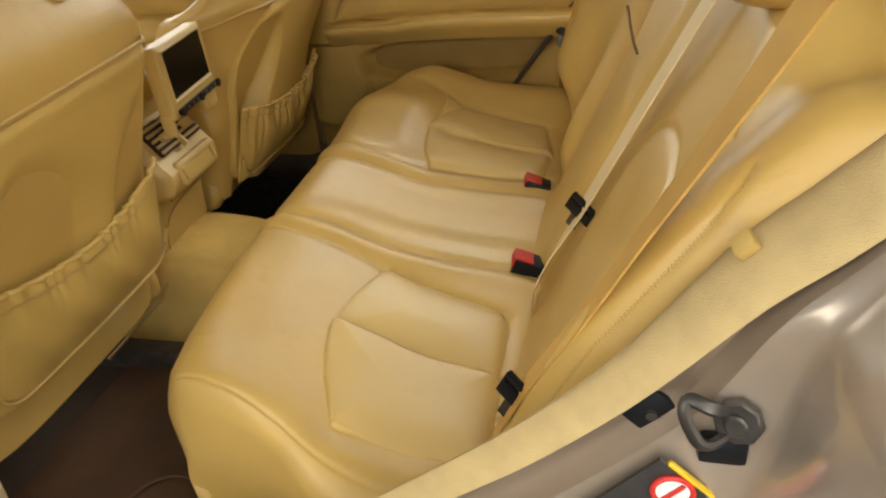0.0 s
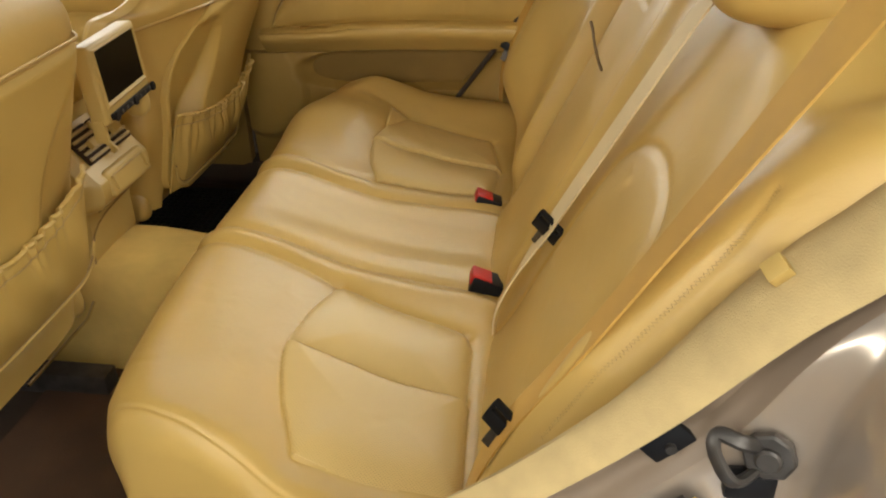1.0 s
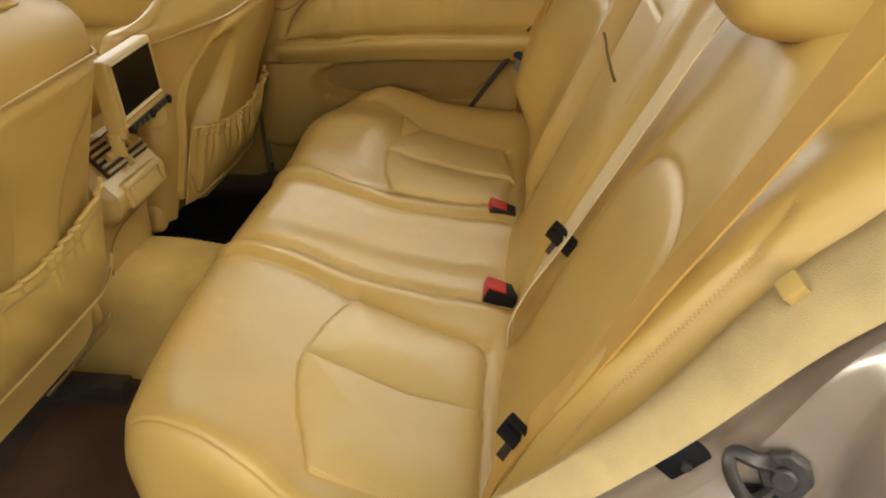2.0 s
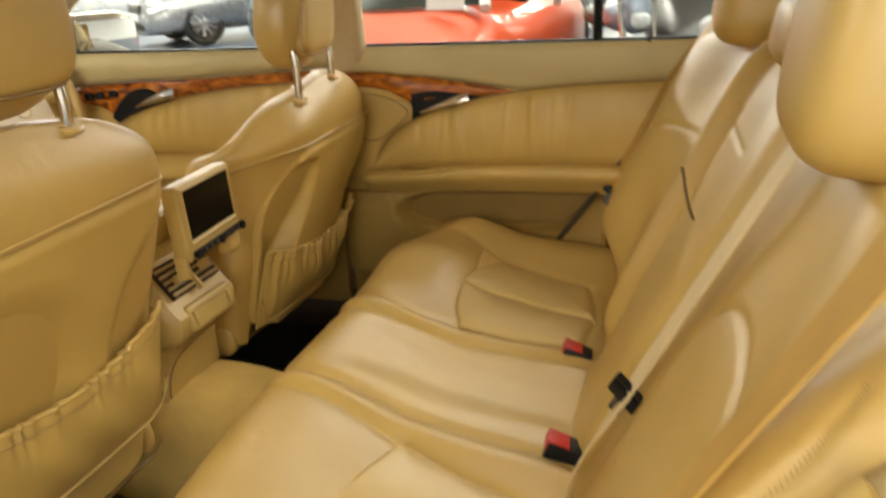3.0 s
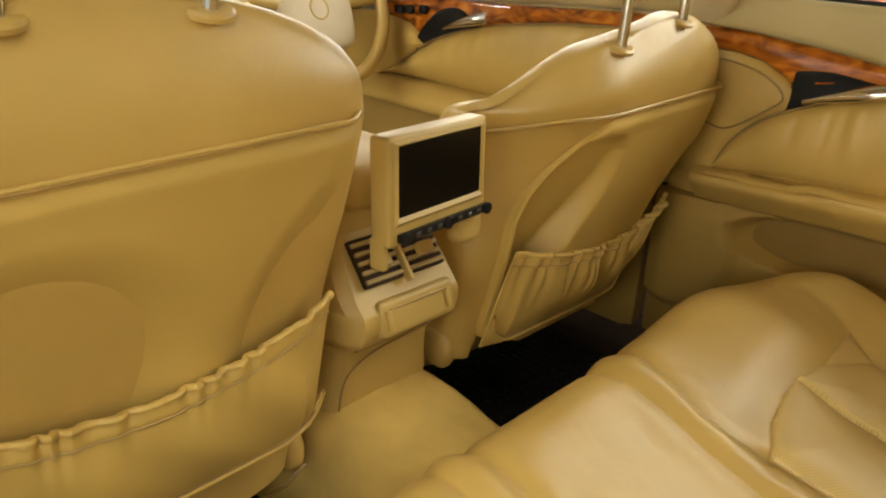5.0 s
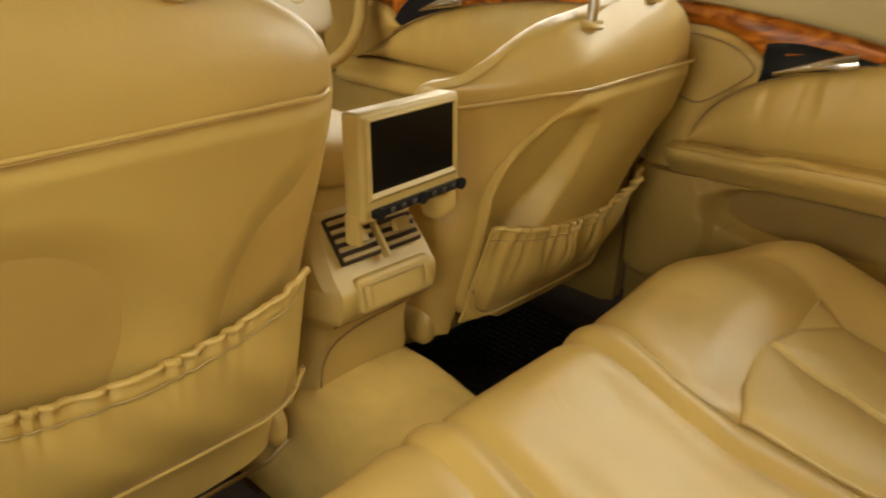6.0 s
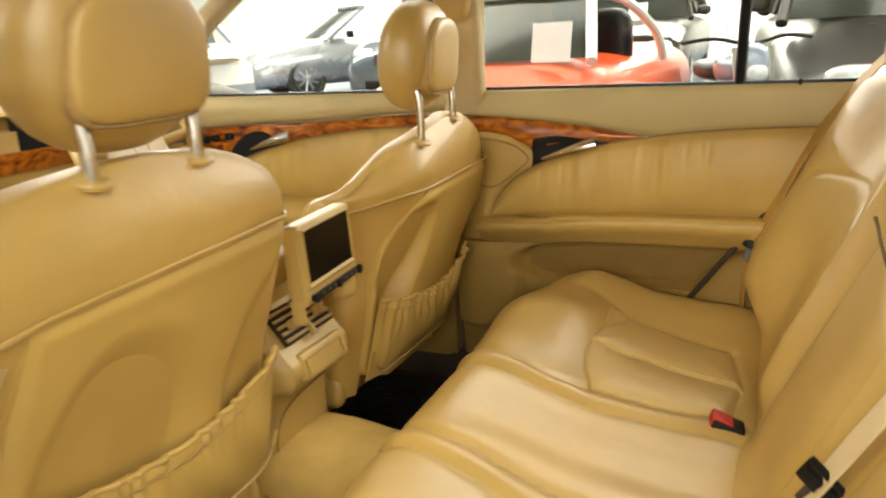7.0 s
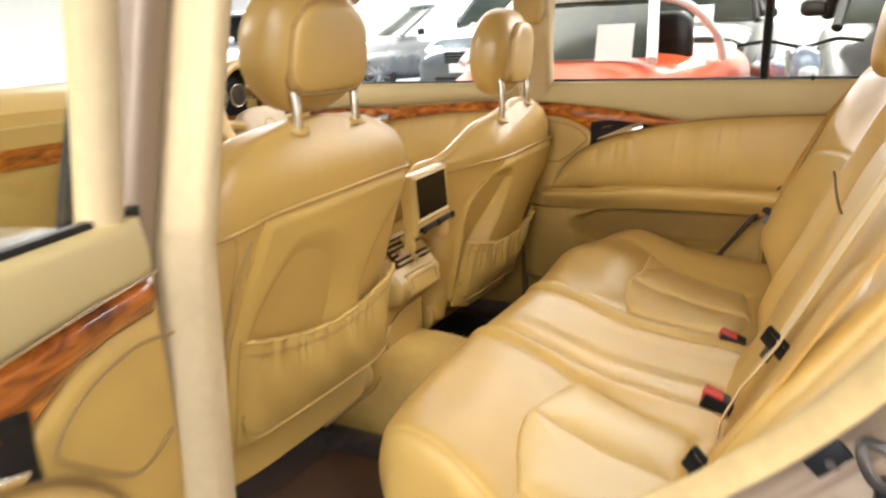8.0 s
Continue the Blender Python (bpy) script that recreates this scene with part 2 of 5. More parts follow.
def ribbon(pts, width, thick, across):
    """A strap along points, its width along the vector across, or turning through a list of them."""
    rows = []
    pts = [Vector(p) for p in pts]
    for i, p in enumerate(pts):
        t = (pts[min(i + 1, len(pts) - 1)] - pts[max(i - 1, 0)]).normalized()
        s = Vector(across[-1] if isinstance(across, list) else across)
        if isinstance(across, list):
            u = i / (len(pts) - 1) * (len(across) - 1)
            k = min(int(u), len(across) - 2)
            s = Vector(across[k]).lerp(Vector(across[k + 1]), u - k)
        s = (s - t * s.dot(t)).normalized()
        nrm = t.cross(s)
        w, h = width / 2, thick / 2
        rows.append([p + w * s + h * nrm, p + w * s - h * nrm, p - w * s - h * nrm, p - w * s + h * nrm])
    bm = grid(rows, close_v=True)
    bm.verts.ensure_lookup_table()
    n = len(bm.verts)
    bm.faces.new([bm.verts[k] for k in (3, 2, 1, 0)])
    bm.faces.new([bm.verts[n - 4 + k] for k in range(4)])
    return bm


def pad(c, h, e=0.45, nu=28, nv=18, tilt=0.0, shape=None, bm=None):
    """A cushion: a superquadric round c with half sizes h."""
    rows = []

    def pw(v, k):
        return math.copysign(abs(v) ** k, v)
    m = pose(*c, 0, tilt, 0)
    for j in range(1, nv):
        la = -math.pi / 2 + math.pi * j / nv
        row = []
        for i in range(nu):
            lo = 2 * math.pi * i / nu
            p = Vector((pw(math.cos(la), e) * pw(math.cos(lo), e), pw(math.cos(la), e) * pw(math.sin(lo), e), pw(math.sin(la), e)))
            if shape:
                p = Vector(shape(*p))
            row.append(m @ Vector((p.x * h[0], p.y * h[1], p.z * h[2])))
        rows.append(row)
    own = bm is None
    bm = grid(rows, close_v=True, bm=bm)
    bm.verts.ensure_lookup_table()
    base = len(bm.verts) - (nv - 1) * nu
    bm.faces.new([bm.verts[base + k] for k in range(nu)][::-1])
    bm.faces.new([bm.verts[base + (nv - 2) * nu + k] for k in range(nu)])
    return bm


def ring(c, r, thick, axis, n=32, k=10):
    """A torus round c."""
    ax = Vector(axis).normalized()
    u = ax.orthogonal().normalized()
    v = ax.cross(u)
    rows = []
    for i in range(n):
        a = 2 * math.pi * i / n
        d = math.cos(a) * u + math.sin(a) * v
        rows.append([Vector(c) + d * (r + thick * math.cos(b)) + ax * thick * math.sin(b) for b in (2 * math.pi * q / k for q in range(k))])
    return grid(rows, close_u=True, close_v=True)


def disc(c, r, depth, axis, n=28, bevel=0.0, bm=None):
    """A short cylinder from c along axis."""
    ax = Vector(axis).normalized()
    u = ax.orthogonal().normalized()
    v = ax.cross(u)
    bm = bm or bmesh.new()
    prof = [(r, 0.0), (r, depth - bevel), (r - bevel, depth)] if bevel else [(r, 0.0), (r, depth)]
    rings = [[bm.verts.new(Vector(c) + q * (math.cos(a) * u + math.sin(a) * v) + ax * h) for a in (2 * math.pi * i / n for i in range(n))] for q, h in prof]
    for a, b in zip(rings, rings[1:]):
        for i in range(n):
            bm.faces.new((a[i], a[(i + 1) % n], b[(i + 1) % n], b[i]))
    bm.faces.new(rings[0][::-1])
    bm.faces.new(rings[-1])
    return bm


def lerp(x, table):
    """Straight lines through a table of (x, value)."""
    return float(np.interp(x, [p[0] for p in table], [p[1] for p in table]))


SPREAD = np.linspace(-1.15, 1.15, 47)
WEIGHT = np.cos(SPREAD * math.pi / 2.4) ** 2
WEIGHT = WEIGHT / WEIGHT.sum()


def ease(x, table):
    """Smooth curve through a table of (x, value): averaged straight lines."""
    w = 0.12 * (table[-1][0] - table[0][0])
    return float(np.interp(x + w * SPREAD, [p[0] for p in table], [p[1] for p in table]) @ WEIGHT)


def glide(x, table):
    """Cubic curve through a table of (x, value), with no overshoot."""
    xs, vs = [p[0] for p in table], [p[1] for p in table]
    if x <= xs[0] or x >= xs[-1]:
        return vs[0] if x <= xs[0] else vs[-1]
    d = [(vs[i + 1] - vs[i]) / (xs[i + 1] - xs[i]) for i in range(len(xs) - 1)]
    slope = [d[0]] + [0.0 if a * b <= 0 else 2 * a * b / (a + b) for a, b in zip(d, d[1:])] + [d[-1]]
    i = max(k for k in range(len(xs) - 1) if xs[k] <= x)
    h = xs[i + 1] - xs[i]
    t = (x - xs[i]) / h
    return ((2 * t ** 3 - 3 * t * t + 1) * vs[i] + (t ** 3 - 2 * t * t + t) * h * slope[i] + (3 * t * t - 2 * t ** 3) * vs[i + 1] + (t ** 3 - t * t) * h * slope[i + 1])


def step(x, a, b):
    t = np.clip((x - a) / (b - a), 0, 1)
    return t * t * (3 - 2 * t)


def line_distance(S, Y, pts):
    """Distance of the points (S, Y) from a polyline."""
    best = np.full(S.shape, 9.0)
    for (a, b), (c, d) in zip(pts, pts[1:]):
        ux, uy = c - a, d - b
        k = np.clip(((S - a) * ux + (Y - b) * uy) / (ux * ux + uy * uy + 1e-12), 0, 1)
        best = np.minimum(best, np.hypot(S - a - k * ux, Y - b - k * uy))
    return best


def inside(S, Y, poly):
    """Which points lie within a polygon."""
    res = np.zeros(S.shape, bool)
    n = len(poly)
    for i in range(n):
        (a, b), (c, d) = poly[i], poly[(i + 1) % n]
        hit = ((b > Y) != (d > Y)) & (S < (c - a) * (Y - b) / (d - b + 1e-12) + a)
        res ^= hit
    return res


def arc_profile(pts, n):
    """Points evenly along a smooth (x, z) profile, with their lengths and normals."""
    line = smooth_line([(p[0], 0, p[1]) for p in pts], 16)
    xs, zs = np.array([p.x for p in line]), np.array([p.z for p in line])
    cum = np.concatenate([[0], np.cumsum(np.hypot(np.diff(xs), np.diff(zs)))])
    s = np.linspace(0, cum[-1], n)
    x, z = np.interp(s, cum, xs), np.interp(s, cum, zs)
    tx, tz = np.gradient(x, s), np.gradient(z, s)
    ln = np.hypot(tx, tz)
    return s, x, z, tx / ln, tz / ln


def from_arrays(name, X, Y, Z, material, parent, label="", mask=None, second=None):
    """A sheet mesh from three tables; faces in mask take the second material."""
    nu, nv = X.shape
    me = bpy.data.meshes.new(name)
    idx = np.arange(nu * nv).reshape(nu, nv)
    quads = np.stack([idx[:-1, :-1], idx[1:, :-1], idx[1:, 1:], idx[:-1, 1:]], -1).reshape(-1, 4)
    me.from_pydata(np.stack([X, Y, Z], -1).reshape(-1, 3).tolist(), [], quads.tolist())
    me.polygons.foreach_set("use_smooth", [True] * len(me.polygons))
    me.materials.append(material)
    if second:
        me.materials.append(second)
        me.polygons.foreach_set("material_index", mask[:-1, :-1].reshape(-1).astype(int).tolist())
    me.update()
    ob = new(name, me)
    ob.parent = parent
    return tagged(ob, label)

MID = 1.172          # middle of the car, across
FLOOR = 0.19         # top of the cabin floor


def mirror(line):
    return [(a, 2 * MID - b) for a, b in line]


# ---- rear bench ----
bench = thing("rear_bench", "beige leather rear bench seat with perforated seat inserts", "car seat")

CUSHION = [(0.13, 0.405), (0.05, 0.436), (-0.05, 0.448), (-0.15, 0.466), (-0.22, 0.487), (-0.29, 0.507), (-0.345, 0.514), (-0.380, 0.503), (-0.398, 0.478),
           (-0.402, 0.445), (-0.396, 0.40), (-0.380, 0.33), (-0.372, 0.26), (-0.37, FLOOR)]


def cushion_seams():
    """The seams of the near half, as (x, y) on the top of the cushion."""
    rim = [(-0.40, 0.996), (-0.345, 0.992), (-0.310, 0.988), (-0.248, 0.979), (-0.192, 0.966), (-0.152, 0.957)]
    inner = [(-0.152, 0.957), (-0.066, 0.928), (0.004, 0.910), (0.048, 0.894)]
    front = [(-0.152, 0.957), (-0.168, 0.910), (-0.179, 0.870), (-0.189, 0.810), (-0.188, 0.765), (-0.180, 0.725), (-0.162, 0.672), (-0.124, 0.604)]
    outer = [(-0.124, 0.604), (-0.05, 0.603), (0.07, 0.604)]
    back = [(0.048, 0.894), (0.057, 0.86), (0.062, 0.74), (0.07, 0.604)]
    pleat = [(-0.189, 0.786), (-0.111, 0.774), (-0.034, 0.756), (0.058, 0.748)]
    crown = [(-0.40, 1.050), (-0.340, 1.044), (-0.260, 1.034), (-0.165, 1.020), (-0.08, 1.018), (0.09, 1.006)]
    return rim, inner, front, outer, back, pleat, crown


def far_seams():
    """The seams of the far half, whose insert narrows towards the back; y counts from the near side."""
    rim = [(-0.40, 1.004), (-0.35, 1.008), (-0.29, 1.029), (-0.246, 1.040), (-0.210, 1.035), (-0.171, 1.016)]
    inner = [(-0.171, 1.016), (-0.118, 1.013), (-0.04, 1.010), (0.045, 0.998)]
    front = [(-0.171, 1.016), (-0.196, 0.966), (-0.208, 0.918), (-0.214, 0.880), (-0.203, 0.818), (-0.168, 0.720)]
    outer = [(-0.30, 0.664), (-0.217, 0.703), (-0.168, 0.720), (-0.10, 0.719), (0.03, 0.746)]
    back = [(0.045, 0.998), (0.058, 0.88), (0.03, 0.746)]
    pleat = [(-0.205, 0.876), (-0.166, 0.868), (-0.11, 0.864), (-0.06, 0.872), (0.05, 0.882)]
    crown = [(-0.40, 1.068), (-0.36, 1.070), (-0.30, 1.074), (-0.22, 1.080), (-0.15, 1.078), (-0.08, 1.066), (0.09, 1.060)]
    return rim, inner, front, outer, back, pleat, crown


def build_cushion():
    s, px, pz, tx, tz = arc_profile(CUSHION, 400)
    ys = np.linspace(0.525, 2 * MID - 0.525, 760)
    S, Y = np.meshgrid(s, ys, indexing="ij")
    PX, PZ = np.repeat(px[:, None], len(ys), 1), np.repeat(pz[:, None], len(ys), 1)
    TX, TZ = np.repeat(tx[:, None], len(ys), 1), np.repeat(tz[:, None], len(ys), 1)
    top = int(np.argmin(px))
    to_s = lambda line: [(float(np.interp(-a, -px[:top], s[:top])), b) for a, b in line]
    D = np.zeros(S.shape)
    mask = np.zeros(S.shape, bool)
    F = np.where(Y > MID, 2 * MID - Y, Y)
    near_set = [to_s(k) for k in cushion_seams()]
    far_set = [to_s(k) for k in far_seams()]
    gap = lambda k: np.where(Y > MID, line_distance(S, F, far_set[k]), line_distance(S, F, near_set[k]))
    d_rim, d_inner, d_front, d_outer, d_back, pl, d_crown = [gap(k) for k in range(7)]
    start = near_set[0][0][0]
    d_down = line_distance(S, F, [(start, 0.998), (start + 0.12, 1.002)])
    rim_, inner, front, outer, back = near_set[:5]
    inn = inside(S, F, inner + back[1:] + outer[::-1] + front[::-1][1:]) & (Y < MID)
    rim_, inner, front, outer, back = far_set[:5]
    inn |= inside(S, F, inner + back[1:] + outer[1:][::-1][1:] + front[::-1][1:]) & (Y > MID)
    mask |= inn
    edge = np.minimum.reduce([d_inner, d_front, d_outer, d_back])
    far = Y > MID

    def height_of(k):
        """Across-place of seam k at each length of the cushion."""
        res = []
        for group in (near_set, far_set):
            line = sorted(group[k])
            res.append(np.interp(S, [q[0] for q in line], [q[1] for q in line]))
        return np.where(far, res[1], res[0])
    # the inserts: crisp edge, the lap sinks towards it, and a pleat whose inner side dips under its outer side
    D += np.where(inn, 0.011 * (1 - np.exp(-np.minimum(edge, pl + 0.012) / 0.030)), -0.006 * np.exp(-(np.minimum(d_front, d_inner + 0.012) / 0.034) ** 2))
    above = F > height_of(5)
    dip, lip = np.where(far, -0.0065, -0.011), np.where(far, 0.0015, 0.0050)
    D += np.where(inn & above, dip * np.exp(-pl / 0.040), 0.0) + np.where(inn & ~above, lip * np.exp(-pl / 0.030), 0.0)
    for dist, depth, w in ((d_rim, 0.0042, 0.012), (d_inner, 0.0032, 0.011), (d_outer, np.where(far, 0.0025, 0.0015), 0.016), (d_back, 0.005, 0.008), (d_down, 0.005, 0.008), (d_crown, 0.0042, 0.014)):
        D -= depth * np.exp(-(dist / w) ** 2)
    # thin stitched lines along the seams
    for dist in (d_rim, d_inner, d_front, d_back, d_crown):
        D -= 0.0012 * np.exp(-(dist / 0.0030) ** 2)
    # round roll between rim and crown, padded lap of the outer seats, flat middle
    crown_at = height_of(6)
    D += 0.005 * np.exp(-((d_crown - 0.030) / 0.022) ** 2) * (F < crown_at)
    D += 0.008 * np.exp(-(((S - 0.34) / 0.12) ** 2 + ((F - 0.77) / 0.15) ** 2))
    D += np.where(far, 0.034 * np.exp(-((F - 0.590) / 0.10) ** 2), 0.008 * np.exp(-((F - 0.590) / 0.07) ** 2)) * (1 - step(S, 0.44, 0.56))
    D -= 0.008 * step(F, 1.06, 1.13) * (1 - step(S, 0.40, 0.5))
    D += 0.028 * np.exp(-((Y - 1.54) / 0.13) ** 2) * step(S, 0.28, 0.42) * (1 - step(S, 0.52, 0.64))
    # sewn edge of the near front corner
    hem = to_s([(-0.03, 0.560), (-0.12, 0.558), (-0.22, 0.556), (-0.32, 0.560), (-0.385, 0.575)])
    D -= 0.0016 * np.exp(-(line_distance(S, F, hem) / 0.0030) ** 2) * ~far
    rng = np.random.RandomState(4)
    for _ in range(26):
        cs, cy, r = rng.uniform(0.05, 0.5), rng.uniform(0.6, 1.75), rng.uniform(0.03, 0.08)
        D += rng.uniform(-0.0022, 0.0022) * np.exp(-(((S - cs) / r) ** 2 + ((Y - cy) / r) ** 2))
    for _ in range(34):
        cs, cy = rng.uniform(0.08, 0.5), rng.uniform(0.62, 1.75)
        a, ln = rng.uniform(0, math.pi), rng.uniform(0.015, 0.04)
        crease = [(cs, cy), (cs + ln * math.cos(a), cy + ln * math.sin(a))]
        D -= 0.0005 * np.exp(-(line_distance(S, Y, crease) / 0.009) ** 2)
    X, Z = PX + D * TZ, PZ - D * TX
    # rounded ends beside the doors
    e = np.minimum(Y - 0.525, 2 * MID - 0.525 - Y)
    r = 0.055
    k = np.clip((r - e) / r, 0, 1)
    drop = r * (1 - np.sqrt(np.clip(1 - k * k, 0, 1)))
    low = step(PZ, 0.30, 0.46)
    Z = Z - drop * low
    # the front edge draws back and the end draws in towards the corner
    pull = np.interp(e, [0, 0.03, 0.08, 0.16, 0.30, 0.45], [0.085, 0.060, 0.040, 0.026, 0.012, 0.0])
    X = X + pull * step(-PX, 0.10, 0.36)
    Yo = Y + np.where(Y < MID, 1, -1) * 0.055 * step(-PX, -0.02, 0.36) * np.clip(1 - e / 0.30, 0, 1)
    # beside the near door opening the rear of the cushion reaches out to the trim
    Yo = Yo - np.where(Y < MID, 1, 0) * 0.042 * step(PX, -0.22, -0.02) * np.clip(1 - e / 0.14, 0, 1)
    # side walls down to the floor
    def wall(col, sign):
        x, y, z = X[:, col], Yo[:, col], Z[:, col]
        rows = [(x, y, z)]
        for f, inset in ((0.10, -0.006), (0.25, -0.004), (0.6, 0.012), (1.0, 0.02)):
            rows.append((x, y + sign * inset, z + (FLOOR - z) * f))
        return rows
    near, far = wall(0, 1), wall(-1, -1)
    XX = np.stack([r[0] for r in near[::-1]] + [X[:, i] for i in range(1, X.shape[1] - 1)] + [r[0] for r in far], 1)
    YY = np.stack([r[1] for r in near[::-1]] + [Yo[:, i] for i in range(1, X.shape[1] - 1)] + [r[1] for r in far], 1)
    ZZ = np.stack([r[2] for r in near[::-1]] + [Z[:, i] for i in range(1, X.shape[1] - 1)] + [r[2] for r in far], 1)
    M = np.zeros(XX.shape, bool)
    M[:, 5:5 + X.shape[1] - 2] = mask[:, 1:-1]
    from_arrays("seat_cushion", XX, YY, ZZ, LEATHER, bench, "", M, PERFORATED)


build_cushion()

BACKREST = [(0.078, 0.36), (0.076, 0.41), (0.105, 0.46), (0.170, 0.60), (0.234, 0.735), (0.294, 0.865), (0.322, 0.914), (0.348, 0.936), (0.385, 0.944), (0.43, 0.942), (0.50, 0.93)]


def build_backrest():
    s, px, pz, tx, tz = arc_profile(BACKREST, 190)
    ys = np.linspace(0.475, 2 * MID - 0.475, 430)
    S, Y = np.meshgrid(s, ys, indexing="ij")
    col = lambda a: np.repeat(a[:, None], len(ys), 1)
    PX, PZ, TX, TZ = col(px), col(pz), col(tx), col(tz)
    F = np.where(Y > MID, 2 * MID - Y, Y)
    H = lambda z: float(np.interp(z, pz[:130], s[:130]))
    insert = [(H(0.40), 0.618), (H(0.60), 0.618), (H(0.70), 0.622), (H(0.745), 0.634), (H(0.768), 0.660), (H(0.778), 0.70), (H(0.780), 0.75), (H(0.772), 0.80), (H(0.75), 0.845), (H(0.70), 0.882), (H(0.55), 0.905), (H(0.40), 0.92)]
    insert = [(p.x, p.y) for p in smooth_line([(a, b, 0) for a, b in insert], 6)]
    inn = inside(S, F, insert)
    edge = line_distance(S, F, insert)
    D = np.where(inn, 0.006 * (1 - np.exp(-edge / 0.03)), 0.0)
    D -= 0.0028 * np.exp(-(edge / 0.006) ** 2)
    # hollow of the shoulder part, side bolster beside the door
    D -= 0.010 * np.exp(-(((S - H(0.86)) / 0.09) ** 2 + ((F - 0.77) / 0.11) ** 2))
    side = [(H(0.38), 0.600), (H(0.60), 0.595), (H(0.80), 0.590), (H(0.95), 0.60)]
    D -= 0.008 * np.exp(-(line_distance(S, F, side) / 0.008) ** 2)
    D += np.where(Y < MID, 0.046, 0.0) * step(0.605 - F, 0.0, 0.08) * np.interp(PZ, [0.60, 0.68, 0.76, 0.82, 0.95], [1, 0.95, 0.62, 0.36, 0.28])
    stitch = [(H(0.60), 0.506), (H(0.70), 0.502), (H(0.80), 0.503), (H(0.90), 0.510), (H(0.94) + 0.03, 0.518)]
    D -= 0.0022 * np.exp(-(line_distance(S, F, stitch) / 0.0035) ** 2)
    # centre armrest between round bolsters
    D += 0.020 * np.exp(-((F - 0.995) / 0.028) ** 2) * step(S, 0.05, 0.15)
    gap = [(H(0.43), 1.020), (H(0.95), 1.020)]
    D -= 0.010 * np.exp(-(line_distance(S, F, gap) / 0.006) ** 2)
    D += np.where(F > 1.02, 0.020 * (1 - np.exp(-(F - 1.02) / 0.02)), 0)
    D += 0.012 * np.exp(-((Y - 1.352) / 0.022) ** 2) * step(S, 0.05, 0.15)
    crease = [(H(0.838), 1.335), (H(0.842), 1.20), (H(0.845), 1.085)]
    D -= 0.0032 * np.exp(-(line_distance(S, Y, crease) / 0.0035) ** 2)
    rng = np.random.RandomState(9)
    for _ in range(30):
        cs, cy, r = rng.uniform(0.1, 0.6), rng.uniform(0.55, 1.8), rng.uniform(0.03, 0.07)
        D += rng.uniform(-0.0025, 0.0025) * np.exp(-(((S - cs) / r) ** 2 + ((Y - cy) / r) ** 2))
    X, Z = PX - D * TZ, PZ + D * TX
    # the far outer seat stands further forward, with a deep bolster beside the door
    X = X - step(PZ, 0.40, 0.58) * (0.030 * step(Y, 1.30, 1.40) + 0.085 * step(Y, 1.52, 1.73))
    e = np.minimum(Y - 0.475, 2 * MID - 0.475 - Y)
    k = np.clip((0.08 - e) / 0.08, 0, 1)
    X = X + 0.09 * (1 - np.sqrt(np.clip(1 - k * k, 0, 1)))
    Z = Z - 0.042 * step(PZ, 0.80, 0.93) * (1 - step(e, 0.08, 0.21)) * (Y < MID) - 0.02 * step(PZ, 0.80, 0.93) * (1 - step(e, 0.04, 0.15)) * (Y > MID)
    from_arrays("backrest", X, Y, Z, LEATHER, bench)
    # zigzag thread along the bolster seam
    zig = []
    run = np.linspace(stitch[0][0], stitch[-1][0], 150)
    for k, sv in enumerate(run):
        yv = float(np.interp(sv, [p[0] for p in stitch], [p[1] for p in stitch])) + (0.0014 if k % 2 else -0.0014)
        i, j = np.interp(sv, s, np.arange(len(s))), np.interp(yv, ys, np.arange(len(ys)))
        i0, j0 = min(int(i), len(s) - 2), min(int(j), len(ys) - 2)
        fi, fj = i - i0, j - j0
        at = lambda A: (A[i0, j0] * (1 - fi) + A[i0 + 1, j0] * fi) * (1 - fj) + (A[i0, j0 + 1] * (1 - fi) + A[i0 + 1, j0 + 1] * fi) * fj
        zig.append((float(at(X)) - 0.0002, float(at(Y)), float(at(Z)) + 0.0001))
    part("zigzag_stitching", tube(zig, 0.0004, 4), THREAD, bench, "zigzag thread on the side bolster")


build_backrest()

ARC_BROWN = surface("brown_groove_arc", (0.15, 0.095, 0.04), 0.6, vary=0.1, scale=60)
# curved groove of the folding centre armrest, imitated by a thin dark strip
part("groove_arc", ribbon(smooth_line([(0.198, 1.168, 0.812), (0.201, 1.156, 0.803), (0.204, 1.145, 0.788), (0.210, 1.128, 0.768), (0.216, 1.116, 0.755)], 6), 0.0035, 0.003, (0.1, 0.8, 0.4)), ARC_BROWN, bench, "thin dark strip standing for a curved groove in the armrest")


def rear_headrest(y, z, half, tall, shift=0.0):
    head = part("headrest", pad((0.345 + shift, y, z + tall), (0.068, half, tall), 0.5, 36, 22, 8), LEATHER, bench)
    for dy in (-0.055, 0.055):
        part("headrest_post", tube([(0.352 + shift, y + dy, z - 0.03), (0.352 + shift, y + dy, z + 0.05)], 0.006), CHROME, head, "chrome headrest post")


rear_headrest(0.775, 0.916, 0.112, 0.088)
rear_headrest(2 * MID - 0.775, 0.930, 0.125, 0.085, -0.04)
rear_headrest(MID, 0.935, 0.10, 0.045, 0.02)

# ---- belts and buckles ----


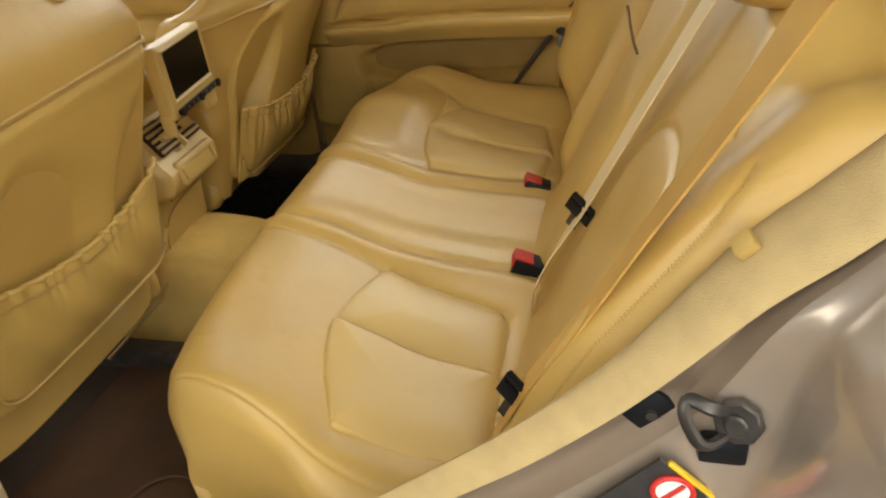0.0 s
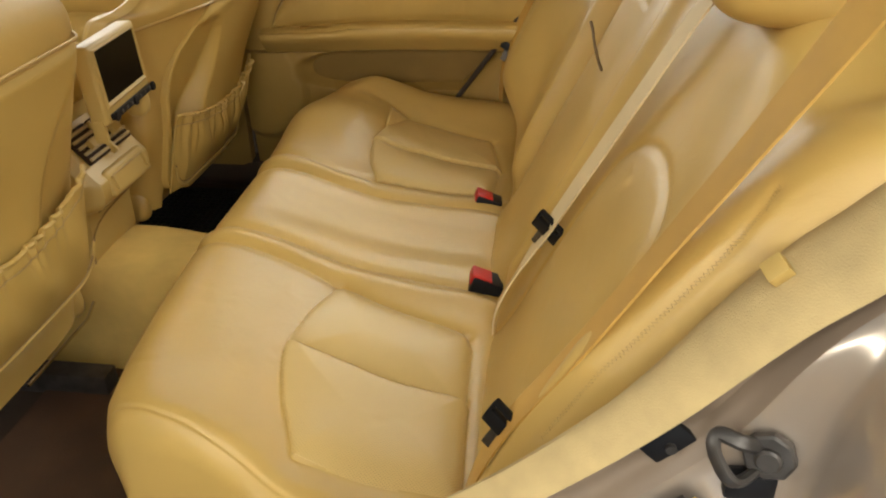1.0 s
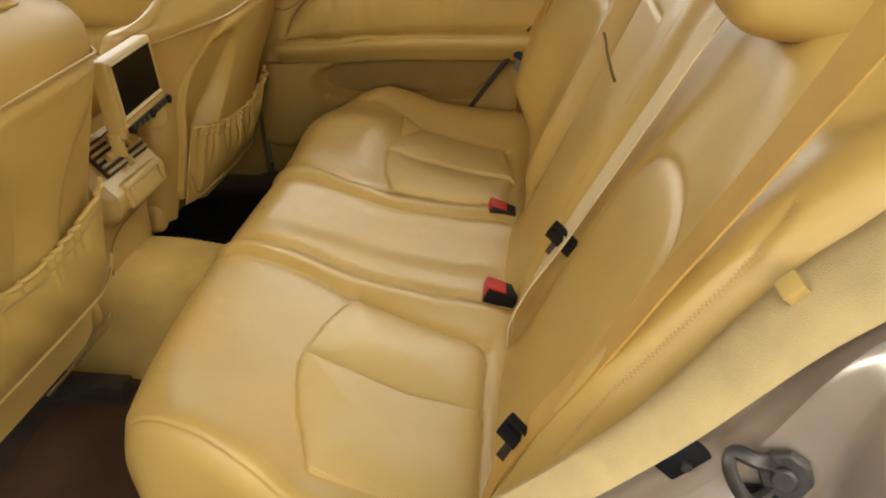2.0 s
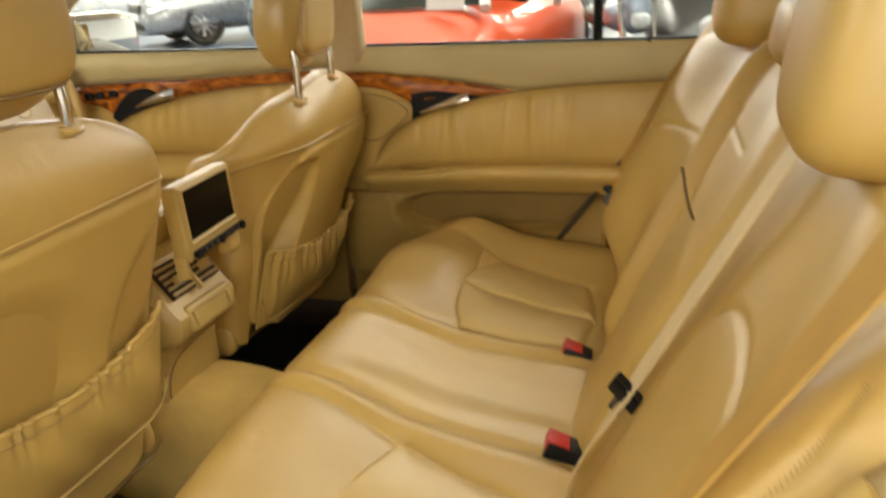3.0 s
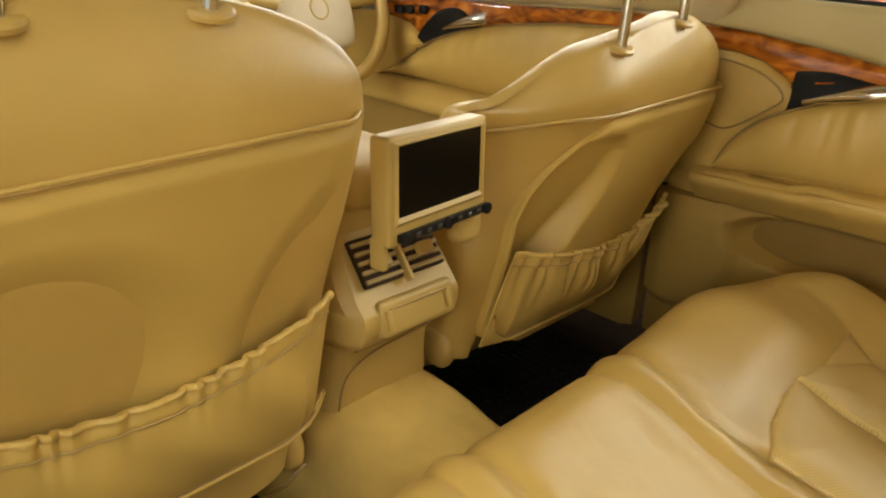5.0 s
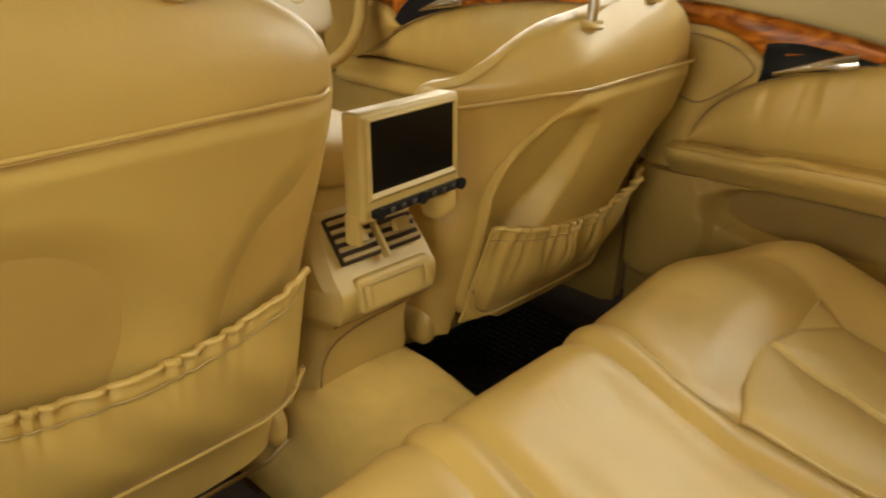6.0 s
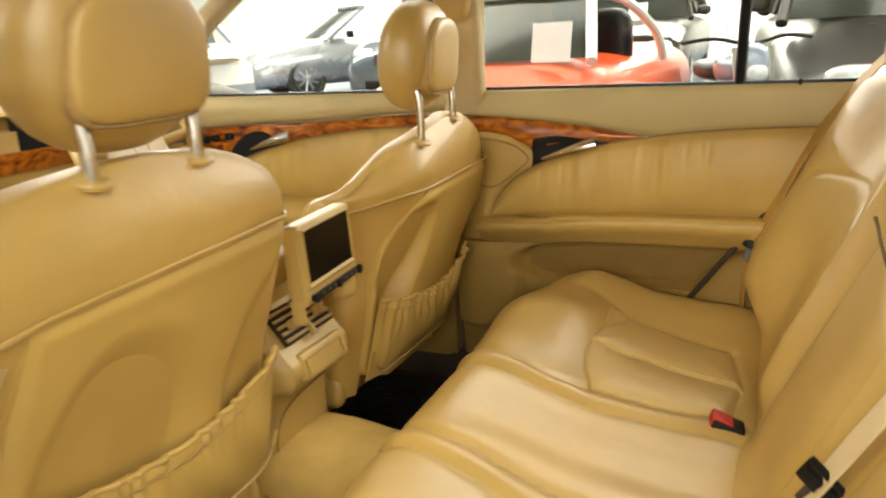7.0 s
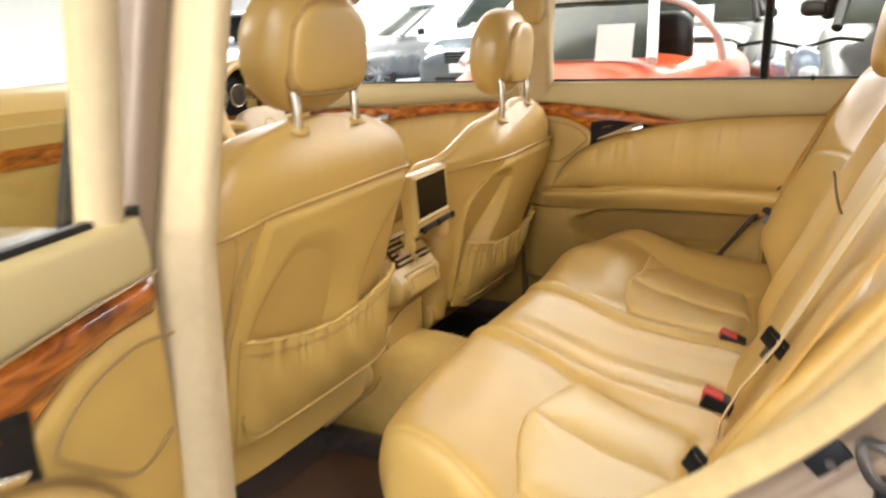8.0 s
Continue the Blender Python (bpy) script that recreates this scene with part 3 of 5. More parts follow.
def belt(name_label, pts, across, tongue, axis, cloth, facing=(0.75, -0.5, -0.38), width=0.046):
    b = thing("seat_belt", name_label, "seat belt", group="rear seat belts")
    part("webbing", ribbon(smooth_line(pts, 8), width, 0.0022, across), cloth, b)
    t = Vector(tongue)
    a = Vector(axis).normalized()
    bm = bmesh.new()
    for x0, x1, z0, z1 in ((-0.030, -0.024, -0.020, 0.016), (0.024, 0.030, -0.020, 0.016), (-0.030, 0.030, 0.010, 0.017), (-0.030, 0.030, -0.022, 0.002)):
        box(x0, x1, -0.006, 0.006, z0, z1, 0.003, 2, bm)
    body = part("tongue", bm, BLACK, b, "black plastic belt tongue with a slot")
    side = Vector(facing).normalized()
    side = (side - a * side.dot(a)).normalized()
    m = Matrix((side, a.cross(side), a)).transposed().to_4x4()
    m.translation = t
    body.matrix_basis = m @ Matrix.Scale(0.74, 4)
    part("latch_plate", box(-0.012, 0.012, -0.0015, 0.0015, -0.055, -0.02, 0.001, 1), DARKMETAL, body, "small steel latch plate")
    return b


belt("tan belt of the middle seat across the beige backrest", [(0.40, 0.832, 0.948), (0.345, 0.835, 0.944), (0.302, 0.838, 0.924), (0.241, 0.868, 0.80), (0.195, 0.903, 0.695), (0.152, 0.929, 0.60), (0.110, 0.932, 0.52), (0.082, 0.928, 0.455), (0.078, 0.925, 0.40)],
     [(0.15, -0.98, 0.0)] * 6 + [(0.05, -0.85, 0.45)] * 3, (0.151, 0.925, 0.600), (0.42, -0.30, 0.86), WEBBING_PALE, width=0.034)
belt("tan outer belt hanging in front of the side bolster", [(0.42, 0.465, 1.20), (0.370, 0.480, 1.09), (0.328, 0.493, 1.0), (0.280, 0.508, 0.90), (0.229, 0.522, 0.80), (0.173, 0.537, 0.69), (0.116, 0.551, 0.588), (0.085, 0.556, 0.51), (0.07, 0.56, 0.43)],
     [(0.36, -0.87, -0.30)] * 2 + [(0.26, -0.93, -0.20), (0.10, -0.98, -0.02)] + [(0.06, -0.98, 0.10)] * 5, (0.117, 0.551, 0.591), (0.44, -0.12, 0.88), WEBBING, width=0.036)
belt("tan outer belt beside the closed door", [(0.42, 1.855, 1.16), (0.30, 1.840, 1.01), (0.225, 1.828, 0.925), (0.170, 1.82, 0.85), (0.120, 1.813, 0.76), (0.080, 1.808, 0.67), (0.050, 1.806, 0.60), (0.032, 1.81, 0.51), (0.03, 1.814, 0.42)],
     [(0.25, -0.95, 0.0), (0.25, -0.95, 0.0)], (0.052, 1.806, 0.600), (0.45, 0.1, 0.9), WEBBING)


def buckle(x, y, z, turn):
    b = thing("belt_buckle", "black belt buckle with a red release button", "belt buckle", pose(x, y, z, 0, 22, turn), "belt buckles")
    part("housing", box(-0.026, 0.024, -0.020, 0.020, -0.022, 0.014, 0.004), BLACK, b)
    part("release_button", box(-0.0285, 0.004, -0.0165, 0.0165, -0.002, 0.0165, 0.003), RED, b, "bright red release button")


buckle(0.040, 1.318, 0.434, 6)
buckle(0.060, 1.030, 0.436, 6)
anchor = thing("belt_anchor", "black belt anchor beside the seat cushion", "belt anchor", pose(0.027, 1.80, 0.435, 0, -20, 0))
part("anchor_cover", box(-0.03, 0.03, -0.014, 0.014, -0.012, 0.012, 0.005), BLACK, anchor)

# ---- front seats ----
REAR_FACE = [(0.34, -0.628), (0.45, -0.602), (0.615, -0.572), (0.74, -0.532), (0.82, -0.508), (0.87, -0.505), (0.905, -0.515), (0.935, -0.54)]
HALF_WIDTH = [(0.34, 0.235), (0.5, 0.252), (0.7, 0.262), (0.80, 0.260), (0.85, 0.250), (0.88, 0.228), (0.905, 0.185), (0.925, 0.12), (0.934, 0.04)]
DEPTH = [(0.34, 0.16), (0.6, 0.155), (0.8, 0.135), (0.88, 0.10), (0.92, 0.06), (0.934, 0.03)]
POCKET_TOP = [(-0.205, 0.614), (-0.110, 0.588), (-0.018, 0.572), (0.082, 0.574), (0.165, 0.594), (0.232, 0.622)]


KNEES = ((-0.105, 0.095, 0.165, 0.22), (0.205, 0.112, 0.185, 0.20))
# far seat: inner edge of the shell, and the bounds of its two leaf-shaped hollows
INNER_EDGE = [(0.40, -0.225), (0.60, -0.217), (0.65, -0.208), (0.69, -0.190), (0.73, -0.163), (0.765, -0.130), (0.80, -0.085)]
INNER_LEAF = [(0.56, -0.115), (0.616, -0.085), (0.656, -0.060), (0.70, -0.042), (0.745, -0.028), (0.765, -0.035), (0.778, -0.06)]
OUTER_LEAF = [(0.56, 0.10), (0.656, 0.135), (0.70, 0.165), (0.74, 0.205), (0.78, 0.245)]


def hollow(y, z, side):
    """Depth of the two knee hollows in the shell."""
    if side < 0:
        left, right = lerp(z, INNER_EDGE) + 0.007, lerp(z, INNER_LEAF)
        d = (0.006 + 0.24 * max(0.0, 0.778 - max(z, 0.58))) * float(step(y - left, 0.0, 0.008)) * float(step(right - y, 0.0, 0.030)) * float(step(0.778 - z, 0.0, 0.022))
        return d + (0.012 + 0.14 * max(0.0, 0.80 - max(z, 0.58))) * float(step(y - lerp(z, OUTER_LEAF), 0.0, 0.026)) * float(step(0.80 - z, 0.0, 0.02))
    d = 0.0
    for cy, w, h, skew in KNEES:
        v = (z - 0.60) / h
        u = (y - cy - skew * (z - 0.60)) / w
        if cy < 0 < u:
            u *= 0.5
        d += 0.017 * float(step(1.0 - math.hypot(u, v), 0.0, 0.45))
    return d


def rounding(y, z, side):
    """How far the inner shoulder of the far seat falls forward."""
    return 0.0 if side > 0 else 2.4 * max(0.0, -0.06 - y) ** 2 * float(step(z, 0.58, 0.76))


ROUND = 160


def front_seat(side, m, label):
    """side 1: outboard is towards -y; -1: mirrored."""
    seat = thing("front_seat", label, "car seat", m, "front seats")
    Y = lambda y: side * y
    low = 0.34 if side > 0 else 0.420
    # leather body of the backrest; the far seat's inner shoulder droops
    droop = lambda y, z: z if side > 0 else z - (0.034 * (1 - float(step(y, -0.10, 0.14))) + 0.030 * (1 - float(step(y, -0.24, -0.08)))) * float(step(z, 0.78, 0.90))
    turn = lambda y, z: rounding(y, z, side)
    rows = []
    zs = np.concatenate([np.linspace(low, 0.84, 60), np.linspace(0.848, 0.934, 22)])
    for z in zs:
        xr, w, dp = ease(z, REAR_FACE), glide(z, HALF_WIDTH), glide(z, DEPTH)
        row = []
        corner = 0.5 + (0.04 if side > 0 else 0.14) * float(step(z, 0.78, 0.90))
        for i in range(ROUND):
            a = 2 * math.pi * i / ROUND
            cx, cy = math.copysign(abs(math.cos(a)) ** corner, math.cos(a)), math.copysign(abs(math.sin(a)) ** corner, math.sin(a))
            x = xr - dp / 2 + cx * dp / 2
            if cx >= 0:
                x -= turn(cy * w, z) + (1.1 * hollow(cy * w, z, side) + 0.004 * float(step(0.81 - z, 0.0, 0.05)) if side < 0 else 0.0)
            else:
                x -= 0.055 * float(step(abs(cy), 0.55, 0.95)) * min(1, (0.95 - z) / 0.12)
            row.append((x, cy * w, droop(cy * w, z)))
        rows.append(row)
    bm = grid(rows, close_v=True)
    bm.verts.ensure_lookup_table()
    bm.faces.new([bm.verts[k] for k in range(ROUND)])
    bm.faces.new([bm.verts[len(bm.verts) - ROUND + k] for k in range(ROUND)])
    part("backrest", bm, LEATHER, seat)

    # hard shell on the back, with two knee hollows
    def shell(a, b):
        base = 0.412 if side > 0 else 0.444
        z = base + a * ((0.809 if side > 0 else 0.800) - base)
        lo = max(0.0, (base + 0.048 - z) / 0.048)
        round_ = 0.045 * (1 - math.sqrt(max(0, 1 - lo * lo)))
        left = lerp(z, [(0.40, -0.215), (0.60, -0.214), (0.72, -0.200), (0.80, -0.180)] if side > 0 else INNER_EDGE) + round_
        right = lerp(z, [(0.40, 0.215), (0.60, 0.240), (0.80, 0.247)]) - round_
        y = left + b * (right - left)
        z += 0.012 * a * (b - 0.3)
        rim = min(a, 1 - a, b * 1.2, (1 - b) * 1.2)
        out = 0.006 * float(step(rim, 0.0, 0.05)) + 0.010 * math.sin(math.pi * b) * math.sin(math.pi * min(1, a * 1.1))
        return (ease(z, REAR_FACE) + (-0.001 if side > 0 else 0.003) + out - hollow(y, z, side) - turn(y, z) - 0.024 * float(step(abs(y), 0.19, 0.26)), y, z)
    part("back_shell", slab(shell, 110, 110, (-0.03, 0, 0)), PANEL, seat)
    seam = [(ease(0.803 + 0.012 * (b - 0.3), REAR_FACE) + 0.0045, -0.158 + b * 0.370, 0.804 + 0.012 * (b - 0.3)) for b in np.linspace(0, 1, 24)]
    seam = [(-0.60, -0.268, 0.768), (-0.555, -0.262, 0.774), (-0.527, -0.235, 0.784), (-0.516, -0.195, 0.794)] + seam + [(-0.528, 0.236, 0.813)]
    if side < 0:
        seam = [(x - turn(y, z), y, z) for x, y, z in seam]
    seam = [(x, y, z + (0.009 if side > 0 else 0.0)) for x, y, z in seam]
    part("seam_welt", tube(smooth_line(seam, 3), 0.0022, 8), LEATHER, seat)
    part("seam_line", tube([(p.x + 0.0004, p.y, p.z - 0.0028) for p in smooth_line(seam, 3)], 0.0011, 6), SEAM, seat)
    edge = [(ease(z, REAR_FACE) + 0.001 - turn(-0.22, z), lerp(z, [(0.40, -0.222), (0.60, -0.232), (0.72, -0.225), (0.78, -0.205)]), z) for z in np.linspace(0.46, 0.780, 14)]
    if side > 0:
        part("side_seam", tube(edge, 0.0022, 8), THREAD, seat)

    if side > 0:
        # sewn panel on the outer bolster
        frame_ = []
        for k in range(49):
            t = 2 * math.pi * k / 48
            cy = -0.2395 + 0.0185 * math.copysign(abs(math.cos(t)) ** 0.5, math.cos(t))
            cz = 0.690 + 0.098 * math.copysign(abs(math.sin(t)) ** 0.35, math.sin(t))
            w, dp = lerp(cz, HALF_WIDTH), lerp(cz, DEPTH)
            frame_.append((ease(cz, REAR_FACE) - dp / 2 + dp / 2 * max(0.0, 1 - (cy / w) ** 4) ** 0.25 + 0.0005, cy, cz))
        part("bolster_panel_seam", tube(frame_, 0.0013, 6), SEAM, seat, "sewn outline of the side panel")

    # gathered pocket
    def pocket(a, b):
        y = -0.205 + b * 0.435
        zt = ease(y, POCKET_TOP)
        base = 0.425 if side > 0 else 0.460
        if side < 0:
            y += -0.028 * (1 - a) * (1 - b) - (0.030 + 0.105 * (1 - a)) * b ** 3
        z = base + a * (zt - base)
        belly = math.sin(math.pi * min(1, a * 0.9 + 0.05)) ** 0.8 * math.sin(math.pi * b) ** 0.6
        wave = math.sin(b * 88 + 2.6 * math.sin(b * 17 + side) + 1.3 * math.sin(b * 41))
        folds = (0.0044 if side > 0 else 0.0060) * wave * a ** (6 if side > 0 else 3) + 0.004 * math.sin(b * 27 + a * 5 + side) * math.sin(math.pi * a) ** 2
        band = 0.004 * float(step(a, 0.86, 0.90))
        ends = min(1, b * 14, (1 - b) * 14)
        return (ease(z, REAR_FACE) + 0.005 + (0.008 + 0.022 * belly + folds + band) * ends, y, z + 0.0012 * wave * a ** 6)
    part("pocket", slab(pocket, 44, 200, (-0.003, 0, 0)), PANEL, seat, "gathered elastic pocket")
    hem = [Vector(pocket(1.0, k / 160)) for k in range(161)]
    part("pocket_hem", tube(hem, [0.0042 + 0.0006 * math.sin(k * 0.93 + 2 * math.sin(k * 0.23)) for k in range(161)], 8), PANEL, seat, "ruffled elastic hem of the pocket")
    thread = [Vector(pocket(0.88, k / 100)) + Vector((0.0012, 0, 0)) for k in range(101)]
    part("pocket_stitching", tube(thread, 0.0009, 5), THREAD, seat)
    outline = []
    for k in range(61):
        v = k / 60
        y = -0.205 + 0.435 * v
        c = max(0.0, (0.06 - min(y + 0.205, 0.23 - y)) / 0.06)
        z = (0.428 if side > 0 else 0.462) + 0.055 * (1 - math.sqrt(max(0, 1 - c * c)))
        if side < 0:
            y += -0.028 * (1 - v) - 0.122 * v ** 3
        outline.append((ease(z, REAR_FACE) + 0.016 + 0.005 * math.sin(math.pi * v), y, z))
    part("pocket_piping", tube(outline, 0.0032, 8), PANEL, seat)
    part("pocket_seam", tube([(p[0] + 0.001, p[1], p[2] + 0.0045) for p in outline], 0.0016, 6), GROOVE, seat)
    # lower edge, cushion and runners
    if side > 0:
        part("trim_strip", tube([(-0.604, Y(0.02), low + 0.012), (-0.604, Y(0.19), low + 0.014), (-0.610, Y(0.225), low + 0.024)], 0.003, 6), CHROME, seat, "thin bright strip under the backrest")
    part("recliner_cover", pad((-0.672, Y(0.240), low + 0.012), (0.030, 0.015, 0.034), 0.8), LEATHER, seat)
    part("recliner_cover", pad((-0.665 if side > 0 else -0.715, Y(-0.245), low + 0.015), (0.055, 0.022, 0.045), 0.7), PLASTIC, seat)
    part("seat_cushion", pad((-0.95, 0, 0.41), (0.24, 0.26, 0.085), 0.4), LEATHER, seat)
    part("seat_base", box(-1.12, -0.84, -0.20, 0.20, 0.23, 0.34, 0.02), DARKCARPET, seat)
    for dy in (-0.2, 0.2):
        part("runner", box(-1.10, -0.60, dy - 0.02, dy + 0.02, FLOOR - m.translation.z, 0.235, 0.004), DARKMETAL, seat, "dark steel seat runner")
    # headrest on two posts, that of the far seat turned outwards
    def cap(x, y, z):
        low = max(0.0, -z - 0.25)
        return (x * (1 - 0.06 * z) - 0.34 * low * max(0.0, x), y * (1 - 0.12 * max(z, 0) ** 2 - 0.16 * low), z)

    def arch(x, y, z):
        return (x, y * (1 - 0.34 * max(z, 0) ** 2.5 - 0.04 * z), z)
    head = part("headrest", pad((-0.566, 0.010, 1.042), (0.061, 0.129, 0.103), 0.80, 56, 34, 6, shape=cap), LEATHER, seat)
    part("pad_seam", pad((-0.5205, 0.010, 1.040), (0.0125, 0.0975, 0.0715), 0.42, 48, 22, 6, shape=arch), SEAM, head, "seam round the raised pad")
    part("rear_pad", pad((-0.5165, 0.010, 1.0405), (0.0155, 0.0955, 0.0685), 0.48, 48, 22, 6, shape=arch), LEATHER, head, "raised pad sewn into the headrest")
    part("pad_fold", tube(smooth_line([(-0.520, -0.066, 0.9740), (-0.511, -0.03, 0.9715), (-0.511, 0.05, 0.9715), (-0.520, 0.086, 0.9740)], 5), 0.0022, 6), GROOVE, head, "dark fold under the pad")
    if side < 0:
        head.matrix_basis = pose(-0.565, 0.008, 0, 0, 0, 7) @ Matrix.Diagonal((1.0, 0.92, 1.0, 1.0)) @ pose(0.565, -0.008, 0)
    for dy in (-0.069, 0.085):
        part("headrest_post", tube(smooth_line([(-0.531, dy, droop(dy, 0.895)), (-0.529, dy, 0.95), (-0.535, dy, 0.99)], 4), 0.0075, 12), CHROME, seat, "polished chrome headrest post")
        part("post_collar", disc((-0.536, dy, droop(dy, 0.9185)), 0.023, 0.007, (0.30, 0, 0.95), 32, 0.003), LEATHER, seat, "cream plastic collar round the post")
    return seat


front_seat(1, pose(0, 0.790, 0), "beige leather front seat seen from behind, headrest raised")
front_seat(-1, pose(0, 1.550, -0.036), "beige leather front seat with a gathered back pocket")

# ---- floor, tunnel, console ----
TUN = [(-0.125, FLOOR), (-0.112, FLOOR + 0.02), (-0.110, 0.30), (-0.107, 0.345), (-0.102, 0.365), (-0.092, 0.379), (-0.075, 0.387), (0, 0.392), (0.075, 0.387), (0.092, 0.379), (0.102, 0.365), (0.107, 0.345), (0.110, 0.30), (0.112, FLOOR + 0.02), (0.125, FLOOR)]
part("tunnel", grid([[(x, MID + a * (1 - 0.30 * float(step(x, -0.62, -0.44)) * (a > 0)), b) for a, b in TUN] for x in np.linspace(-1.6, -0.33, 30)]), CARPET, None)
tagged(bpy.data.objects["tunnel"], "beige carpeted transmission tunnel", "tunnel", "", "structure")
part("floor", box(-2.0, 0.9, 0.44, 2 * MID - 0.44, FLOOR - 0.05, FLOOR), DARKCARPET, None)
tagged(bpy.data.objects["floor"], "dark brown carpeted cabin floor", "floor", "", "structure")

near_mat = thing("floor_mat", "dark brown worn floor mat on the cabin floor", "floor mat", pose(0, 0, FLOOR), "floor mats")
part("mat", slab(lambda a, b: (-0.72 + a * 0.42, 0.50 + b * 0.54, 0.008 + 0.003 * math.sin(a * 9) * math.sin(b * 7)), 20, 24, (0, 0, -0.007)), MAT_BROWN, near_mat)
part("heel_pad", ring((-0.46, 0.66, 0.012), 0.06, 0.003, (0, 0, 1)), MAT_BROWN, near_mat, "raised round rim on the mat")
far_mat = thing("floor_mat", "black ribbed rubber floor mat", "floor mat", pose(0, 0, FLOOR), "floor mats")
part("mat", box(-0.95, -0.30, 1.285, 1.80, 0.002, 0.010, 0.003), RUBBER, far_mat)
bm = bmesh.new()
for i in range(34):
    for j in range(26):
        x, y = -0.90 + i * 0.0172, 1.32 + j * 0.0180
        box(x, x + 0.011, y, y + 0.005, 0.0095, 0.0145, bm=bm)
tagged(part("tread", bm, RUBBER, far_mat, "rows of short rubber ribs"), kind="stuff")
part("mat_rim", box(-0.955, -0.945, 1.285, 1.80, 0.006, 0.022, 0.003), RUBBER, far_mat)

console = thing("centre_console", "cream plastic rear console with two air vents", "console")
CON = [(-0.648, 0.385), (-0.640, 0.43), (-0.632, 0.485), (-0.606, 0.498), (-0.592, 0.515), (-0.590, 0.545), (-0.604, 0.562), (-0.632, 0.598), (-0.662, 0.634), (-0.70, 0.655), (-0.90, 0.665)]
con_line = [(p.x, p.z) for p in smooth_line([(a, 0, b) for a, b in CON], 5)]


def console_skin(a, b):
    k = a * (len(con_line) - 1)
    i = min(int(k), len(con_line) - 2)
    x, z = [con_line[i][q] + (k - i) * (con_line[i + 1][q] - con_line[i][q]) for q in (0, 1)]
    w = 0.094 - 0.012 * math.sin(math.pi * min(1, max(0, (z - 0.40) / 0.11))) * (z < 0.51) - 0.02 * max(0, (z - 0.57) / 0.09)
    e = abs(2 * b - 1)
    return (x - 0.018 * float(step(e, 0.86, 1.0)), MID + w * (2 * b - 1), z)


part("console_body", slab(console_skin, 50, 30, (-0.10, 0, -0.02)), PLASTIC, console)
arch_ = smooth_line([(-0.6425, MID - 0.080, 0.392), (-0.6395, MID - 0.078, 0.425), (-0.635, MID - 0.066, 0.452), (-0.6335, MID - 0.03, 0.468), (-0.633, MID + 0.03, 0.474), (-0.633, MID + 0.074, 0.476)], 6)
part("cover_line", tube([(p.x + 0.002, p.y, p.z) for p in arch_], 0.0014, 6), GROOVE, console, "arched joint of the lower cover")
part("lid_joint", tube([(-0.6055, MID - 0.084, 0.499), (-0.6035, MID, 0.500), (-0.6055, MID + 0.084, 0.499)], 0.0014, 6), GROOVE, console)
tray = part("ashtray_lid", box(-0.012, 0.008, -0.064, 0.064, -0.024, 0.024, 0.008, 3), PLASTIC, console)
tray.matrix_basis = pose(-0.592, MID + 0.006, 0.538, 0, -18, 0)
part("lid_groove", tube([(0.009, -0.05, 0.012), (0.0095, 0.05, 0.012)], 0.0018, 6), THREAD, tray)
for dy in (-0.054, 0.050):
    part("lid_clip", box(0.006, 0.013, dy - 0.004, dy + 0.004, -0.014, 0.012, 0.002), PLASTIC, tray)
for cy, wid in ((-0.034, 0.031), (0.038, 0.031)):
    vent = part("air_vent", box(-0.006, 0.004, -wid, wid, -0.030, 0.034, 0.003), VENT, console, "dark brown air vent with cream slats")
    vent.matrix_basis = pose(-0.627, MID + cy, 0.601, 0, -40, 0)
    for k in range(5):
        part("slat", box(0.001, 0.008, -wid + 0.001, wid - 0.001, -0.0265 + k * 0.0122, -0.0205 + k * 0.0122, 0.0025, 2), SLAT, vent)
    part("vent_tab", box(0.006, 0.018, -0.012, 0.012, -0.012, 0.004, 0.003), PLASTIC, vent)
part("vent_divider", box(-0.004, 0.009, -0.003, 0.003, -0.034, 0.034, 0.002), PLASTIC, console).matrix_basis = pose(-0.622, MID + 0.001, 0.600, 0, -40, 0)
part("armrest_lid", pad((-0.80, MID, 0.69), (0.16, 0.078, 0.035), 0.4), LEATHER, console, "cream padded armrest lid")
part("armrest_base", box(-0.95, -0.66, MID - 0.07, MID + 0.07, 0.59, 0.67, 0.012), PLASTIC, console)

# ---- folding screen ----
tv = thing("folding_screen", "switched-off video screen in a cream housing between the seats", "screen", pose(-0.556, 1.173, 0.716, 0, -3, 5))
part("housing", box(-0.030, 0.0, -0.088, 0.088, -0.060, 0.066, 0.006, 3), PLASTIC, tv)
part("bezel", grid([[(0.0005, -0.080, -0.036), (0.0005, 0.080, -0.036), (0.0005, 0.080, 0.060), (0.0005, -0.080, 0.060)],
                    [(0.004, -0.077, -0.031), (0.004, 0.077, -0.031), (0.004, 0.077, 0.057), (0.004, -0.077, 0.057)],
                    [(0.001, -0.0725, -0.025), (0.001, 0.0725, -0.025), (0.001, 0.0725, 0.0545), (0.001, -0.0725, 0.0545)]], close_v=True), PLASTIC, tv)
part("display", box(-0.002, 0.0018, -0.073, 0.073, -0.0255, 0.055), SCREEN, tv, "glossy black dark display")
strip = part("button_strip", box(-0.004, 0.004, -0.082, 0.082, -0.0052, 0.0052, 0.002), BLACK, tv, "black strip with small buttons")
strip.matrix_basis = pose(0.004, 0.006, -0.049)
for dy in (-0.076, 0.0, 0.076):
    part("knob", disc((0.003, dy, 0), 0.0078, 0.004, (1, 0, 0), 20, 0.001), BLACK, strip)
